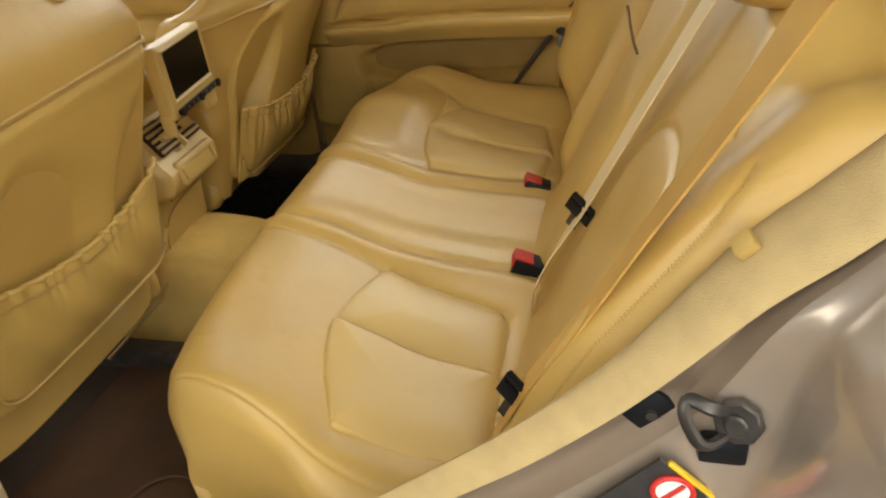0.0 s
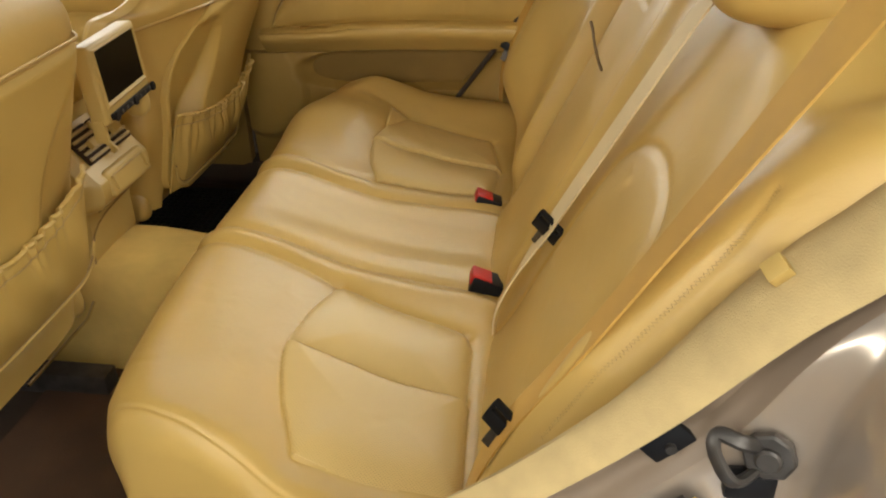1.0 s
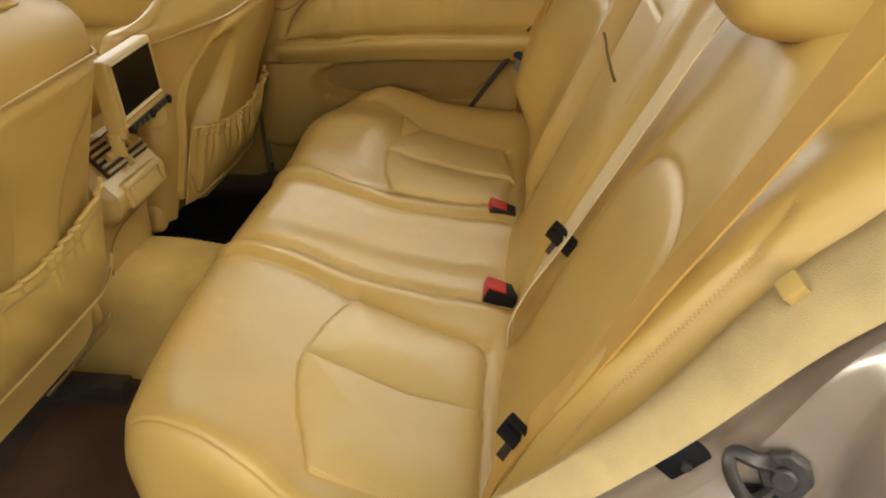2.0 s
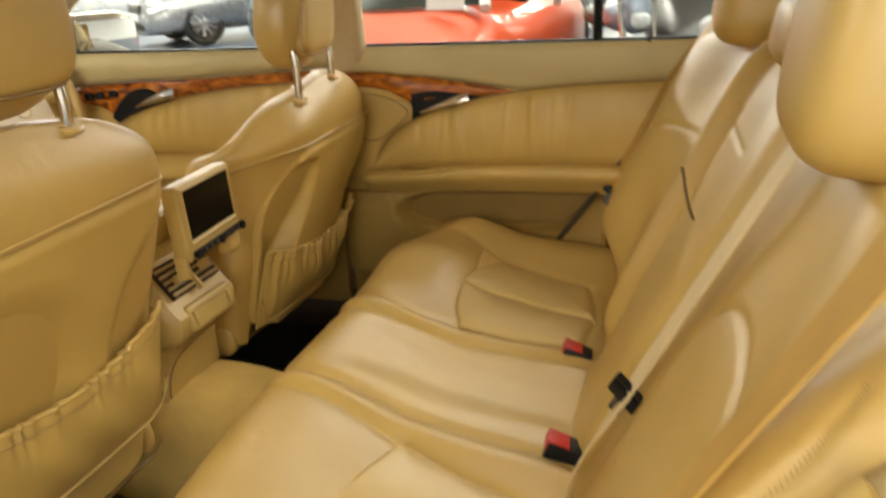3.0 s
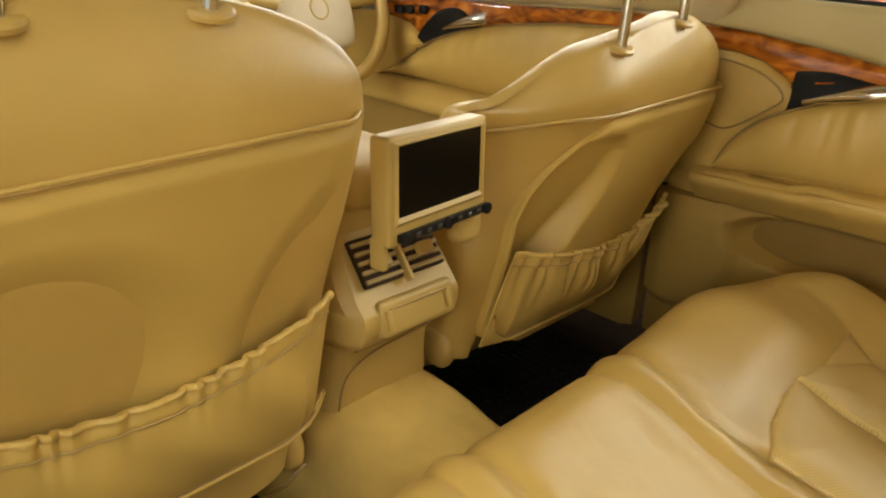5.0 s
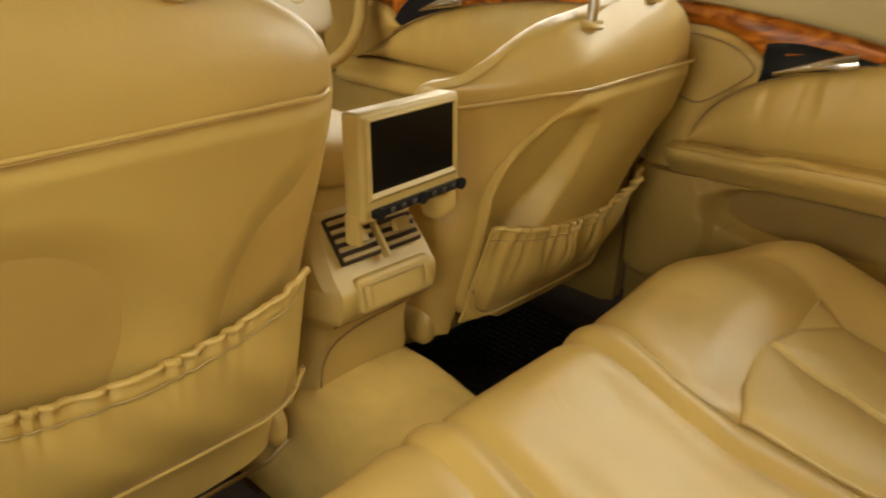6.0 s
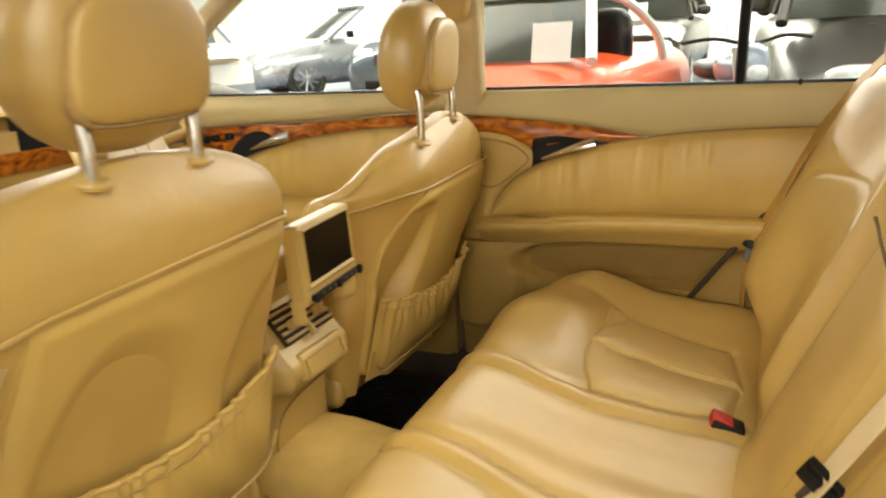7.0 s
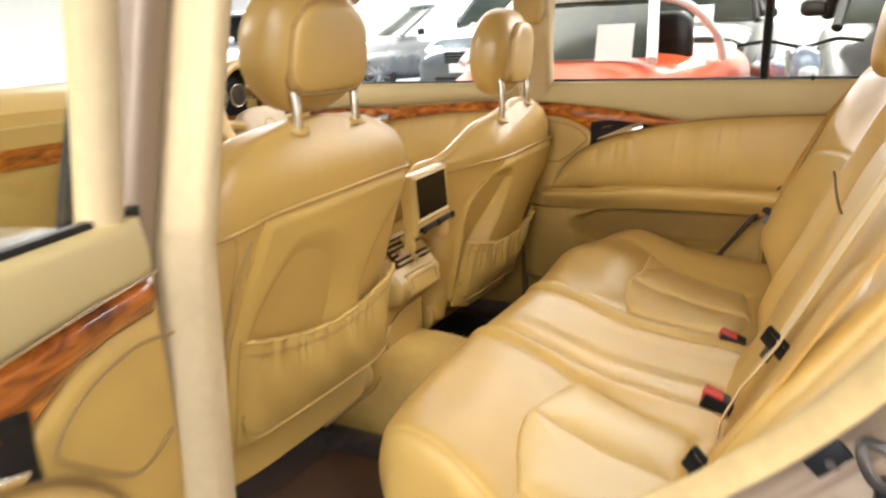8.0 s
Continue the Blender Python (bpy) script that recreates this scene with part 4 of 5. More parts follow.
for k in range(7):
    part("button", box(0.003, 0.0055, -0.058 + k * 0.019, -0.050 + k * 0.019, -0.003, 0.003, 0.001, 1), DARKMETAL, strip)
part("hinge_arm", box(-0.03, -0.008, -0.090, -0.080, -0.088, -0.05, 0.004), PLASTIC, tv)
part("hinge_arm", pad((-0.022, 0.074, -0.076), (0.016, 0.024, 0.022), 0.6), PLASTIC, tv)

# ---- steering wheel and dashboard ----
HUB = surface("hub_cover", (0.62, 0.50, 0.33), 0.55, vary=0.06, scale=20, grain=0.1, grain_scale=900)
wheel = thing("steering_wheel", "cream leather steering wheel with a round hub", "steering wheel", pose(-1.36, 1.60, 0.83, 0, -24, 0))
part("rim", ring((0, 0, 0), 0.182, 0.015, (1, 0, 0), 56, 12), LEATHER, wheel)
part("hub", pad((-0.025, 0.0, -0.032), (0.030, 0.097, 0.078), 0.42, 40, 24, shape=lambda x, y, z: (x, y * (1 - 0.10 * max(-z, 0)), z - 0.10 * y * y * max(z, 0))), HUB, wheel, "pale flat hub cover")
for a in (0, 180, 270):
    c, s_ = math.cos(radians(a)), math.sin(radians(a))
    part("spoke", tube([(-0.02, 0.07 * c, 0.07 * s_ - 0.01), (0, 0.178 * c, 0.178 * s_)], 0.016, 10, flat=0.6), PLASTIC, wheel)
part("badge", ring((0.0045, 0, -0.022), 0.023, 0.0022, (1, 0, 0)), PLASTIC, wheel, "faint round badge on the hub")
dash = thing("dashboard", "cream dashboard with burl wood strip and instrument hood", "dashboard")
part("dash_top", slab(lambda a, b: (-1.95 + 0.36 * a, 0.48 + 1.39 * b, 0.955 - 0.045 * max(0, a - 0.7) ** 2 * 11), 14, 20, (0, 0, -0.12)), LEATHER, dash)
part("dash_face", slab(lambda a, b: (-1.53 - 0.06 * a + 0.02 * math.sin(3 * a), 0.48 + 1.39 * b, 0.88 - 0.30 * a), 10, 16, (-0.2, 0, 0)), PLASTIC, dash)
part("wood_strip", slab(lambda a, b: (-1.515 - 0.012 * a, 0.50 + 1.35 * b, 0.835 - 0.05 * a), 4, 24, (-0.02, 0, 0)), WOOD, dash, "glossy burl wood strip")
hood = part("instrument_hood", slab(lambda a, b: (-1.62 + 0.15 * a, 1.56 - 0.19 + 0.38 * b, 0.93 + (0.085 - 0.02 * a) * math.sin(math.pi * b) ** 0.5), 8, 22, (0, 0, -0.012)), LEATHER, dash)
cluster = part("instrument_face", box(-1.56, -1.522, 1.41, 1.70, 0.80, 0.975, 0.012), BLACK, dash, "dark instrument cluster")
for dy, rr in ((-0.10, 0.034), (0.0, 0.050), (0.10, 0.034)):
    part("dial", ring((-1.520, 1.555 + dy, 0.895), rr, 0.003, (1, 0, 0)), CHROME, cluster, "chrome dial ring")
    part("dial_face", disc((-1.521, 1.555 + dy, 0.895), rr - 0.002, 0.003, (1, 0, 0), 28), DARKMETAL, cluster, "dark grey dial")
vent = part("side_vent", box(-1.545, -1.520, 1.752, 1.842, 0.848, 0.908, 0.005), VENT, dash, "dark side vent with cream slats")
for k in range(4):
    part("slat", box(-1.524, -1.512, 1.756, 1.838, 0.855 + 0.0135 * k, 0.860 + 0.0135 * k, 0.001, 1), SLAT, vent)
part("centre_stack", box(-1.53, -1.47, MID - 0.12, MID + 0.12, 0.50, 0.80, 0.02), BLACK, dash, "black centre stack")

# ---- doors ----
WOOD_TOP = [(-0.60, 0.860), (-0.5, 0.855), (-0.4, 0.846), (-0.3, 0.833), (-0.22, 0.820), (-0.16, 0.808)]
HIDE_TOP = [(p.x, p.y) for p in smooth_line([(-0.546, 0.590, 0), (-0.533, 0.618, 0), (-0.510, 0.672, 0), (-0.463, 0.720, 0), (-0.394, 0.755, 0), (-0.30, 0.786, 0), (-0.176, 0.809, 0), (-0.05, 0.822, 0), (0.10, 0.829, 0), (0.34, 0.832, 0)], 6)]
INSET_TOP = [(-0.60, 0.822), (-0.53, 0.820), (-0.485, 0.812), (-0.44, 0.790), (-0.40, 0.760)]
RECESS_TOP = [(-0.46, 0.800), (-0.42, 0.815), (-0.37, 0.818), (-0.31, 0.810), (-0.245, 0.797)]
ARM_TOP = [(-0.56, 0.618), (-0.50, 0.624), (-0.40, 0.630), (-0.30, 0.640), (-0.15, 0.646), (0.05, 0.645), (0.34, 0.640)]
ORIGIN = -0.545


def patch(lo, hi, x0, x1, depth, side, nu=40, nv=14, back=0.03):
    """A piece of a door lining between two curves; depth is how far it stands into the cabin."""
    def f(a, b):
        x = x0 + a * (x1 - x0)
        zl, zh = lo(x), hi(x)
        z = zl + b * (max(zh, zl + 0.001) - zl)
        rim = min(b, 1 - b, a * 3, (1 - a) * 3)
        return (x - ORIGIN, side * (depth(x, z, a, b) - 0.006 * (1 - float(step(rim, 0.0, 0.10)))), z)
    return slab(f, nu, nv, (0, -side * back, 0))


def rear_door(side, m, label):
    """side: the sign of the local y that points into the cabin."""
    door = thing("rear_door", label, "car door", m, "rear doors")
    w = lambda x: lerp(x, WOOD_TOP)
    hide = lambda x: lerp(x, HIDE_TOP)
    inset = lambda x: lerp(x, INSET_TOP)
    rec = lambda x: ease(x, RECESS_TOP)
    arm_top = lambda x: ease(x, ARM_TOP)
    part("lining_base", patch(lambda x: 0.53 if x < -0.48 else 0.60, lambda x: 0.88, -0.62, 0.30, lambda x, z, a, b: 0.003, side, 40, 8, 0.02), DOOR_HIDE, door)
    part("window_rail", patch(lambda x: max(w(x), hide(x)) if x < -0.16 else hide(x), lambda x: 0.914, -0.60, 0.30, lambda x, z, a, b: 0.004 + 0.014 * math.sin(math.pi * min(1, (0.935 - z) / 0.13)), side), RAIL, door, "olive-beige padded window rail")
    part("wood_strip", patch(lambda x: max(hide(x), inset(x) if x < -0.40 else 0), w, -0.60, -0.165, lambda x, z, a, b: 0.013 + 0.006 * math.sin(math.pi * b), side, 44, 8), WOOD, door, "glossy burl wood strip")
    part("chrome_line", tube([(x - ORIGIN, side * 0.017, w(x) + 0.0015) for x in np.linspace(-0.60, -0.17, 24)], 0.0022, 6), CHROME, door)
    part("handle_recess", patch(lambda x: hide(x) + 0.001, lambda x: max(rec(x), hide(x) + 0.002), -0.43, -0.25, lambda x, z, a, b: 0.0215 - 0.003 * math.sin(math.pi * b), side, 30, 8, 0.01), BLACK, door, "black recess behind the handle")
    grip = smooth_line([(-0.402 - ORIGIN, side * 0.026, 0.763), (-0.36 - ORIGIN, side * 0.032, 0.777), (-0.315 - ORIGIN, side * 0.035, 0.791), (-0.280 - ORIGIN, side * 0.030, 0.800)], 5)
    part("door_handle", tube(grip, [0.0045 + 0.0095 * math.sin(math.pi * 0.62 * (k / (len(grip) - 1)) ** 1.4) for k in range(len(grip))], 12, flat=0.75), CHROME, door, "satin chrome door handle")
    part("corner_cover", patch(lambda x: max(hide(x), 0.60) + 0.001, inset, -0.60, -0.403, lambda x, z, a, b: 0.016 + 0.010 * math.sin(math.pi * b) * math.sin(math.pi * min(1, a + 0.1)), side, 26, 14), DOOR_HIDE, door)
    loop = [(p.x - ORIGIN, side * 0.0262, p.y) for p in smooth_line([(-0.60, 0.800, 0), (-0.545, 0.808, 0), (-0.490, 0.800, 0), (-0.452, 0.783, 0), (-0.434, 0.762, 0), (-0.452, 0.742, 0), (-0.490, 0.712, 0), (-0.519, 0.696, 0), (-0.545, 0.697, 0), (-0.58, 0.71, 0)], 6)]
    part("cover_groove", tube(loop, 0.0017, 6), GROOVE, door)
    part("panel_groove", tube([(x - ORIGIN, side * 0.0165, hide(x) + 0.0012) for x in np.linspace(-0.540, 0.28, 90)], 0.0022, 6), GROOVE, door, "dark groove over the leather panel")

    rng = random.Random(7)
    wrinkles = [(rng.uniform(-0.5, 0.3), rng.uniform(0.004, 0.012), rng.uniform(-1, 1.2), rng.uniform(-0.02, 0.02), rng.uniform(0.2, 1)) for _ in range(70)]

    def quilt(x, z, a, b):
        fold = sum(h * math.exp(-((x - c - s_ * b) / w_) ** 2) * (1 - abs(b - r) * 0.8) for c, w_, h, s_, r in wrinkles if abs(x - c - s_ * b) < 0.03)
        return 0.016 + 0.018 * math.sin(math.pi * min(1, b * 0.9 + 0.08)) + (0.0034 + 0.0026 * float(step(x, -0.15, 0.1))) * fold * (b ** 2 + 0.3 * (1 - b)) * min(1, 6 * (1 - b))
    part("leather_panel", patch(arm_top, hide, -0.545, 0.30, quilt, side, 220, 24), DOOR_HIDE, door, "ruched tan leather panel")

    def ledge(x, z, a, b):
        cup = 0.010 * float(step(b, 0.75, 0.95)) * float(step(x, -0.47, -0.45)) * (1 - float(step(x, -0.36, -0.33)))
        return 0.018 + 0.042 * float(step(b, -0.1, 0.75)) * (1 - 0.5 * float(step(b, 0.85, 1.0))) - cup
    part("armrest", patch(lambda x: arm_top(x) - 0.062 - 0.01 * math.sin((x + 0.5) * 4), lambda x: arm_top(x) + 0.001, -0.555, 0.30, ledge, side, 80, 16), DOOR_HIDE, door)
    part("armrest_lip", tube(smooth_line([(x - ORIGIN, side * (0.050 - 0.004 * (x < -0.35)), arm_top(x) - 0.006 + (0.007 if -0.36 < x < -0.33 else 0)) for x in np.linspace(-0.53, 0.28, 18)], 3), 0.007, 8, flat=0.7), DOOR_HIDE, door)
    part("pull_cup", box(-0.455 - ORIGIN, -0.37 - ORIGIN, side * 0.040 - 0.008, side * 0.040 + 0.008, 0.628, 0.632, 0.0015, 1), DOOR_LOW, door, "shallow slot in the armrest")

    def low(x, z, a, b):
        u, v = (x + 0.20) / 0.29, (z - 0.524 - 0.03 * (x + 0.2)) / 0.053
        dent = 0.042 * float(step(1 - (abs(u) ** 3 + abs(v) ** 2.5), 0.0, 0.45))
        round_ = 0.018 * float(step(0.125 - math.hypot(x + 0.575, (z - 0.47) * 0.9), 0.0, 0.02))
        return 0.018 - dent + round_ - 0.012 * (1 - b) ** 2
    part("lower_panel", patch(lambda x: 0.24, lambda x: arm_top(x) - 0.060 - 0.01 * math.sin((x + 0.5) * 4), -0.62, 0.30, low, side, 110, 60), DOOR_LOW, door, "darker tan plastic lower panel")
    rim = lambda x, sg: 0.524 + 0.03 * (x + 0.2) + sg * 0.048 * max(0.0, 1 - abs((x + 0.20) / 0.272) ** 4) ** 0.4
    # darker sheet laid in the recess, imitating the shade there
    part("door_pocket", patch(lambda x: rim(x, -1), lambda x: rim(x, 1), -0.470, 0.070, lambda x, z, a, b: -0.019, side, 50, 10, 0.004), POCKET_SHADE, door, "recessed door pocket, its sheet darkened to imitate shade")
    part("door_shell", box(-0.62 - ORIGIN, 0.30 - ORIGIN, min(-side * 0.04, -side * 0.19), max(-side * 0.04, -side * 0.19), 0.24, 0.90, 0.02), PAINT, door, "champagne painted outer door")
    part("window_seal", box(-0.62 - ORIGIN, 0.30 - ORIGIN, -side * 0.012 - 0.006, -side * 0.012 + 0.006, 0.908, 0.921, 0.003), BLACK, door)
    lean = 0.26
    tip = lambda x, z: (x - ORIGIN, -side * (-0.006 - (z - 0.92) * 0.0 + 0.02) + side * (z - 0.92) * lean, z)
    part("window_pane", grid([[tip(-0.60, 0.915), tip(-0.52, 1.30)], [tip(0.33, 0.915), tip(0.20, 1.30)]]), GLASS, door).visible_shadow = False
    part("window_bar", tube([tip(0.003, 0.90), tip(0.022, 1.28)], 0.011, 8), BLACK, door, "black bar between the window panes")
    part("window_frame", tube(smooth_line([tip(-0.575, 0.90), tip(-0.545, 1.10), tip(-0.51, 1.27), tip(-0.30, 1.33), tip(0.10, 1.32), tip(0.26, 1.18), tip(0.34, 1.02), tip(0.36, 0.92)], 6), 0.021, 10), FELT, door)
    part("lock_pin", tube([(0.115 - ORIGIN, side * 0.004, 0.905), (0.115 - ORIGIN, side * 0.004, 0.924)], 0.004, 8), BLACK, door, "small lock pin")
    return door


rear_door(-1, pose(ORIGIN, 1.857, 0), "closed rear car door with ruched leather and wood trim")
rear_door(1, pose(-0.343, 0.204, -0.014, 0, 0, -76.4), "open rear car door with cream lining and wood trim")

FW = [(-1.62, 0.812), (-1.41, 0.827), (-1.25, 0.839), (-1.04, 0.846), (-0.73, 0.864)]
FH = [(p.x, p.y) for p in smooth_line([(-1.50, 0.60, 0), (-1.40, 0.650, 0), (-1.33, 0.690, 0), (-1.269, 0.730, 0), (-1.21, 0.757, 0), (-1.124, 0.783, 0), (-1.035, 0.803, 0), (-0.85, 0.826, 0), (-0.64, 0.836, 0)], 5)]
OPEN_FW = [(-1.62, 0.847), (-1.40, 0.847), (-0.73, 0.857)]
OPEN_FH = [(-1.60, 0.70), (-1.45, 0.715), (-1.35, 0.745), (-1.25, 0.785), (-1.15, 0.808), (-1.0, 0.825), (-0.73, 0.835)]
BULGE = [(p.x, p.y) for p in smooth_line([(-1.55, 0.780, 0), (-1.47, 0.786, 0), (-1.41, 0.785, 0), (-1.332, 0.774, 0), (-1.29, 0.751, 0), (-1.262, 0.728, 0)], 5)]
ORIGIN = 0.0


def front_door(m, label, flip=1, opened=False):
    """The lining looks along -y for flip 1, along +y for -1."""
    fdoor = thing("front_door", label, "car door", m, "front doors")
    sd = -flip
    top = lambda x: lerp(x, OPEN_FW if opened else FW)
    hide = (lambda x: ease(x, OPEN_FH)) if opened else (lambda x: lerp(x, FH))
    low_wood = (lambda x: top(x) - 0.03) if opened else (lambda x: max(hide(x), lerp(x, BULGE) if x < -1.263 else 0.0))
    part("window_rail", patch(top, lambda x: 0.914, -1.62, -0.64, lambda x, z, a, b: 0.004 + 0.012 * math.sin(math.pi * b), sd), RAIL, fdoor)
    part("wood_strip", patch(low_wood, top, -1.44, -0.64, lambda x, z, a, b: 0.020 if opened else 0.014, sd, 60, 6), WOOD, fdoor, "glossy burl wood strip")
    part("chrome_line", tube([(x, -flip * 0.018, top(x) + 0.001) for x in np.linspace(-1.4, -0.66, 12)], 0.003, 6), CHROME, fdoor)
    part("handle_recess", patch(lambda x: hide(x) + 0.001, lambda x: hide(x) + (0.035 if opened else 0.006 + 0.055 * max(0.0, 1 - ((x + 1.215) / 0.085) ** 2) ** 0.5), -1.297, -1.10, lambda x, z, a, b: 0.021, sd, 30, 8, 0.01), BLACK, fdoor, "black recess behind the handle")
    grip = smooth_line([(-1.200, -flip * 0.026, 0.778), (-1.16, -flip * 0.032, 0.791), (-1.11, -flip * 0.035, 0.805), (-1.068, -flip * 0.031, 0.815)], 5)
    part("door_handle", tube(grip, [0.0045 + 0.0105 * math.sin(math.pi * 0.62 * (k / (len(grip) - 1)) ** 1.4) for k in range(len(grip))], 12, flat=0.75), CHROME, fdoor, "satin chrome door handle")
    part("leather_panel", patch(lambda x: min(0.65, hide(x) - 0.002), hide, -1.48, -0.64, lambda x, z, a, b: 0.014 + 0.02 * math.sin(math.pi * b) + 0.002 * math.sin(x * 130 + 2 * math.sin(x * 17)) * b, sd, 110, 16), DOOR_HIDE, fdoor)
    if opened:
        part("speaker_cover", pad((-1.47, -flip * 0.01, 0.775), (0.12, 0.03, 0.085), 0.75), DOOR_HIDE, fdoor)
    else:
        part("corner_cover", patch(lambda x: hide(x) + 0.001, lambda x: lerp(x, BULGE), -1.55, -1.266, lambda x, z, a, b: 0.016 + 0.012 * math.sin(math.pi * b), sd, 30, 14), DOOR_HIDE, fdoor, "rounded leather corner cover")
        part("panel_groove", tube([(x, -flip * 0.0165, hide(x) + 0.001) for x in np.linspace(-1.48, -0.66, 60)], 0.0020, 6), GROOVE, fdoor)
    for sx, sz in ((-1.352, 0.802), (-1.318, 0.805), (-1.272, 0.810)):
        part("switch", pad((sx, -flip * 0.020, sz), (0.013, 0.008, 0.010), 0.6, 16, 10), BLACK, fdoor, "black door switch")
    part("armrest", patch(lambda x: 0.585, lambda x: 0.652 + 0.02 * (x + 1.0), -1.46, -0.64, lambda x, z, a, b: 0.02 + 0.045 * math.sin(math.pi * min(1, 0.3 + 0.62 * b)), sd), DOOR_HIDE, fdoor)
    part("lower_panel", patch(lambda x: 0.24, lambda x: 0.586, -1.62, -0.64, lambda x, z, a, b: 0.014, sd), DOOR_LOW, fdoor)
    part("window_pane", grid([[(-1.75, flip * 0.02, 0.915), (-1.30, -flip * 0.10, 1.30)], [(-0.65, flip * 0.02, 0.915), (-0.60, -flip * 0.10, 1.30)]]), GLASS, fdoor).visible_shadow = False
    part("window_seal", box(-1.75, -0.64, flip * 0.012 - 0.006, flip * 0.012 + 0.006, 0.908, 0.920, 0.003), BLACK, fdoor)
    part("door_shell", box(-1.62, -0.64, flip * 0.115 - 0.075, flip * 0.115 + 0.075, 0.24, 0.90, 0.02), PAINT, fdoor)
    return fdoor


front_door(pose(0, 1.857, 0), "closed front car door with wood strip and chrome handle")
front_door(pose(-1.56, 0.36, 0, 0, 0, -62) @ pose(1.60, 0, 0), "open front car door with wood strip, beyond the open rear door", -1, True)
mir = thing("door_mirror", "cream-backed outside door mirror", "mirror", pose(-1.43, 1.99, 0.945, 0, 0, -20))
part("mirror_housing", pad((0, 0, 0), (0.07, 0.115, 0.072), 0.5), PAINT, mir)
part("mirror_glass", box(0.066, 0.072, -0.09, 0.09, -0.05, 0.05, 0.002), MIRROR, mir, "mirror glass")
part("mirror_foot", box(-0.03, 0.03, -0.17, -0.08, -0.09, -0.04, 0.01), BLACK, mir)

# ---- pillars, roof, jamb ----


def structure(ob, label, category):
    return tagged(ob, label, category, "", "structure")


def pillar(name, pts, wx, wy, material, label):
    rows = []
    for p, sx, sy in zip(pts, wx, wy):
        ring_ = []
        for k in range(20):
            a = 2 * math.pi * k / 20
            ring_.append((p[0] + sx * math.copysign(abs(math.cos(a)) ** 0.5, math.cos(a)), p[1] + sy * math.copysign(abs(math.sin(a)) ** 0.5, math.sin(a)), p[2]))
        rows.append(ring_)
    bm = grid(rows, close_v=True)
    bm.verts.ensure_lookup_table()
    bm.faces.new([bm.verts[k] for k in range(20)])
    bm.faces.new([bm.verts[len(bm.verts) - 20 + k] for k in range(20)])
    return structure(part(name, bm, material), label, "pillar")


pillar("pillar_far_b", [(-0.620, 1.905, 0.56), (-0.616, 1.898, 0.80), (-0.586, 1.855, 0.90), (-0.566, 1.81, 1.08), (-0.548, 1.745, 1.32)], (0.06, 0.06, 0.044, 0.038, 0.04), (0.03, 0.03, 0.028, 0.026, 0.03), FELT, "cream felt-covered door pillar")
pillar("pillar_near_b", [(-0.600, 0.478, 0.24), (-0.580, 0.476, 0.50), (-0.560, 0.480, 0.80), (-0.540, 0.515, 1.00), (-0.515, 0.575, 1.32)], (0.075, 0.070, 0.065, 0.060, 0.058), (0.026, 0.024, 0.022, 0.022, 0.024), FELT, "cream felt-covered door pillar")
pillar("jamb_near_b", [(-0.650, 0.428, 0.24), (-0.630, 0.424, 0.50), (-0.610, 0.428, 0.80), (-0.590, 0.462, 1.00), (-0.565, 0.522, 1.32)], (0.06, 0.056, 0.052, 0.05, 0.05), (0.026, 0.026, 0.026, 0.026, 0.026), JAMB, "brown-grey painted door jamb")
part("seal_near_b", tube(smooth_line([(-0.700, 0.395, 0.26), (-0.684, 0.392, 0.50), (-0.664, 0.394, 0.80), (-0.640, 0.430, 1.0), (-0.614, 0.490, 1.30)], 6), 0.011, 8), RUBBER)
structure(bpy.data.objects["seal_near_b"], "black rubber door seal along the pillar", "door seal")
structure(part("pillar_cover", pad((-0.575, 1.765, 1.14), (0.04, 0.022, 0.07), 0.5), PLASTIC), "cream belt height adjuster cover on the pillar", "pillar cover")
pillar("pillar_far_a", [(-1.66, 1.86, 0.88), (-1.47, 1.84, 0.99), (-1.30, 1.82, 1.10), (-1.10, 1.79, 1.21), (-0.92, 1.74, 1.31)], (0.06, 0.05, 0.045, 0.04, 0.04), (0.03, 0.03, 0.03, 0.03, 0.03), FELT, "cream windscreen pillar")
pillar("pillar_near_a", [(-1.78, 0.49, 0.90), (-1.55, 0.53, 1.06), (-1.20, 0.60, 1.30)], (0.05, 0.045, 0.04), (0.03, 0.03, 0.03), FELT, "cream windscreen pillar")
pillar("pillar_far_c", [(0.42, 1.88, 0.86), (0.50, 1.83, 1.05), (0.52, 1.74, 1.32)], (0.10, 0.12, 0.14), (0.03, 0.03, 0.03), FELT, "cream rear pillar")
pillar("pillar_near_c", [(0.55, 0.46, 0.86), (0.60, 0.51, 1.05), (0.60, 0.60, 1.32)], (0.10, 0.12, 0.14), (0.03, 0.03, 0.03), FELT, "cream rear pillar")
structure(part("roof", slab(lambda a, b: (-1.25 + 2.1 * a, 0.57 + 1.20 * b, 1.325 + 0.05 * math.sin(math.pi * b) + 0.03 * math.sin(math.pi * a)), 16, 16, (0, 0, 0.03)), LINER), "cream cloth headliner under the roof", "ceiling")
# rear glass out of view, tint added to dim light on the seat backs
REARGLASS = glass_material("tinted_rear_glass", (0.45, 0.47, 0.42))
structure(part("rear_window", slab(lambda a, b: (1.02 - 0.20 * a, 0.52 + 1.30 * b, 0.94 + 0.42 * a), 4, 4, (0.006, 0, 0.002)), REARGLASS), "unseen rear window, tinted to cut light from behind", "window")
structure(part("parcel_shelf", box(0.40, 0.95, 0.46, 2 * MID - 0.46, 0.90, 0.945, 0.01), FELT), "cream rear parcel shelf", "shelf")
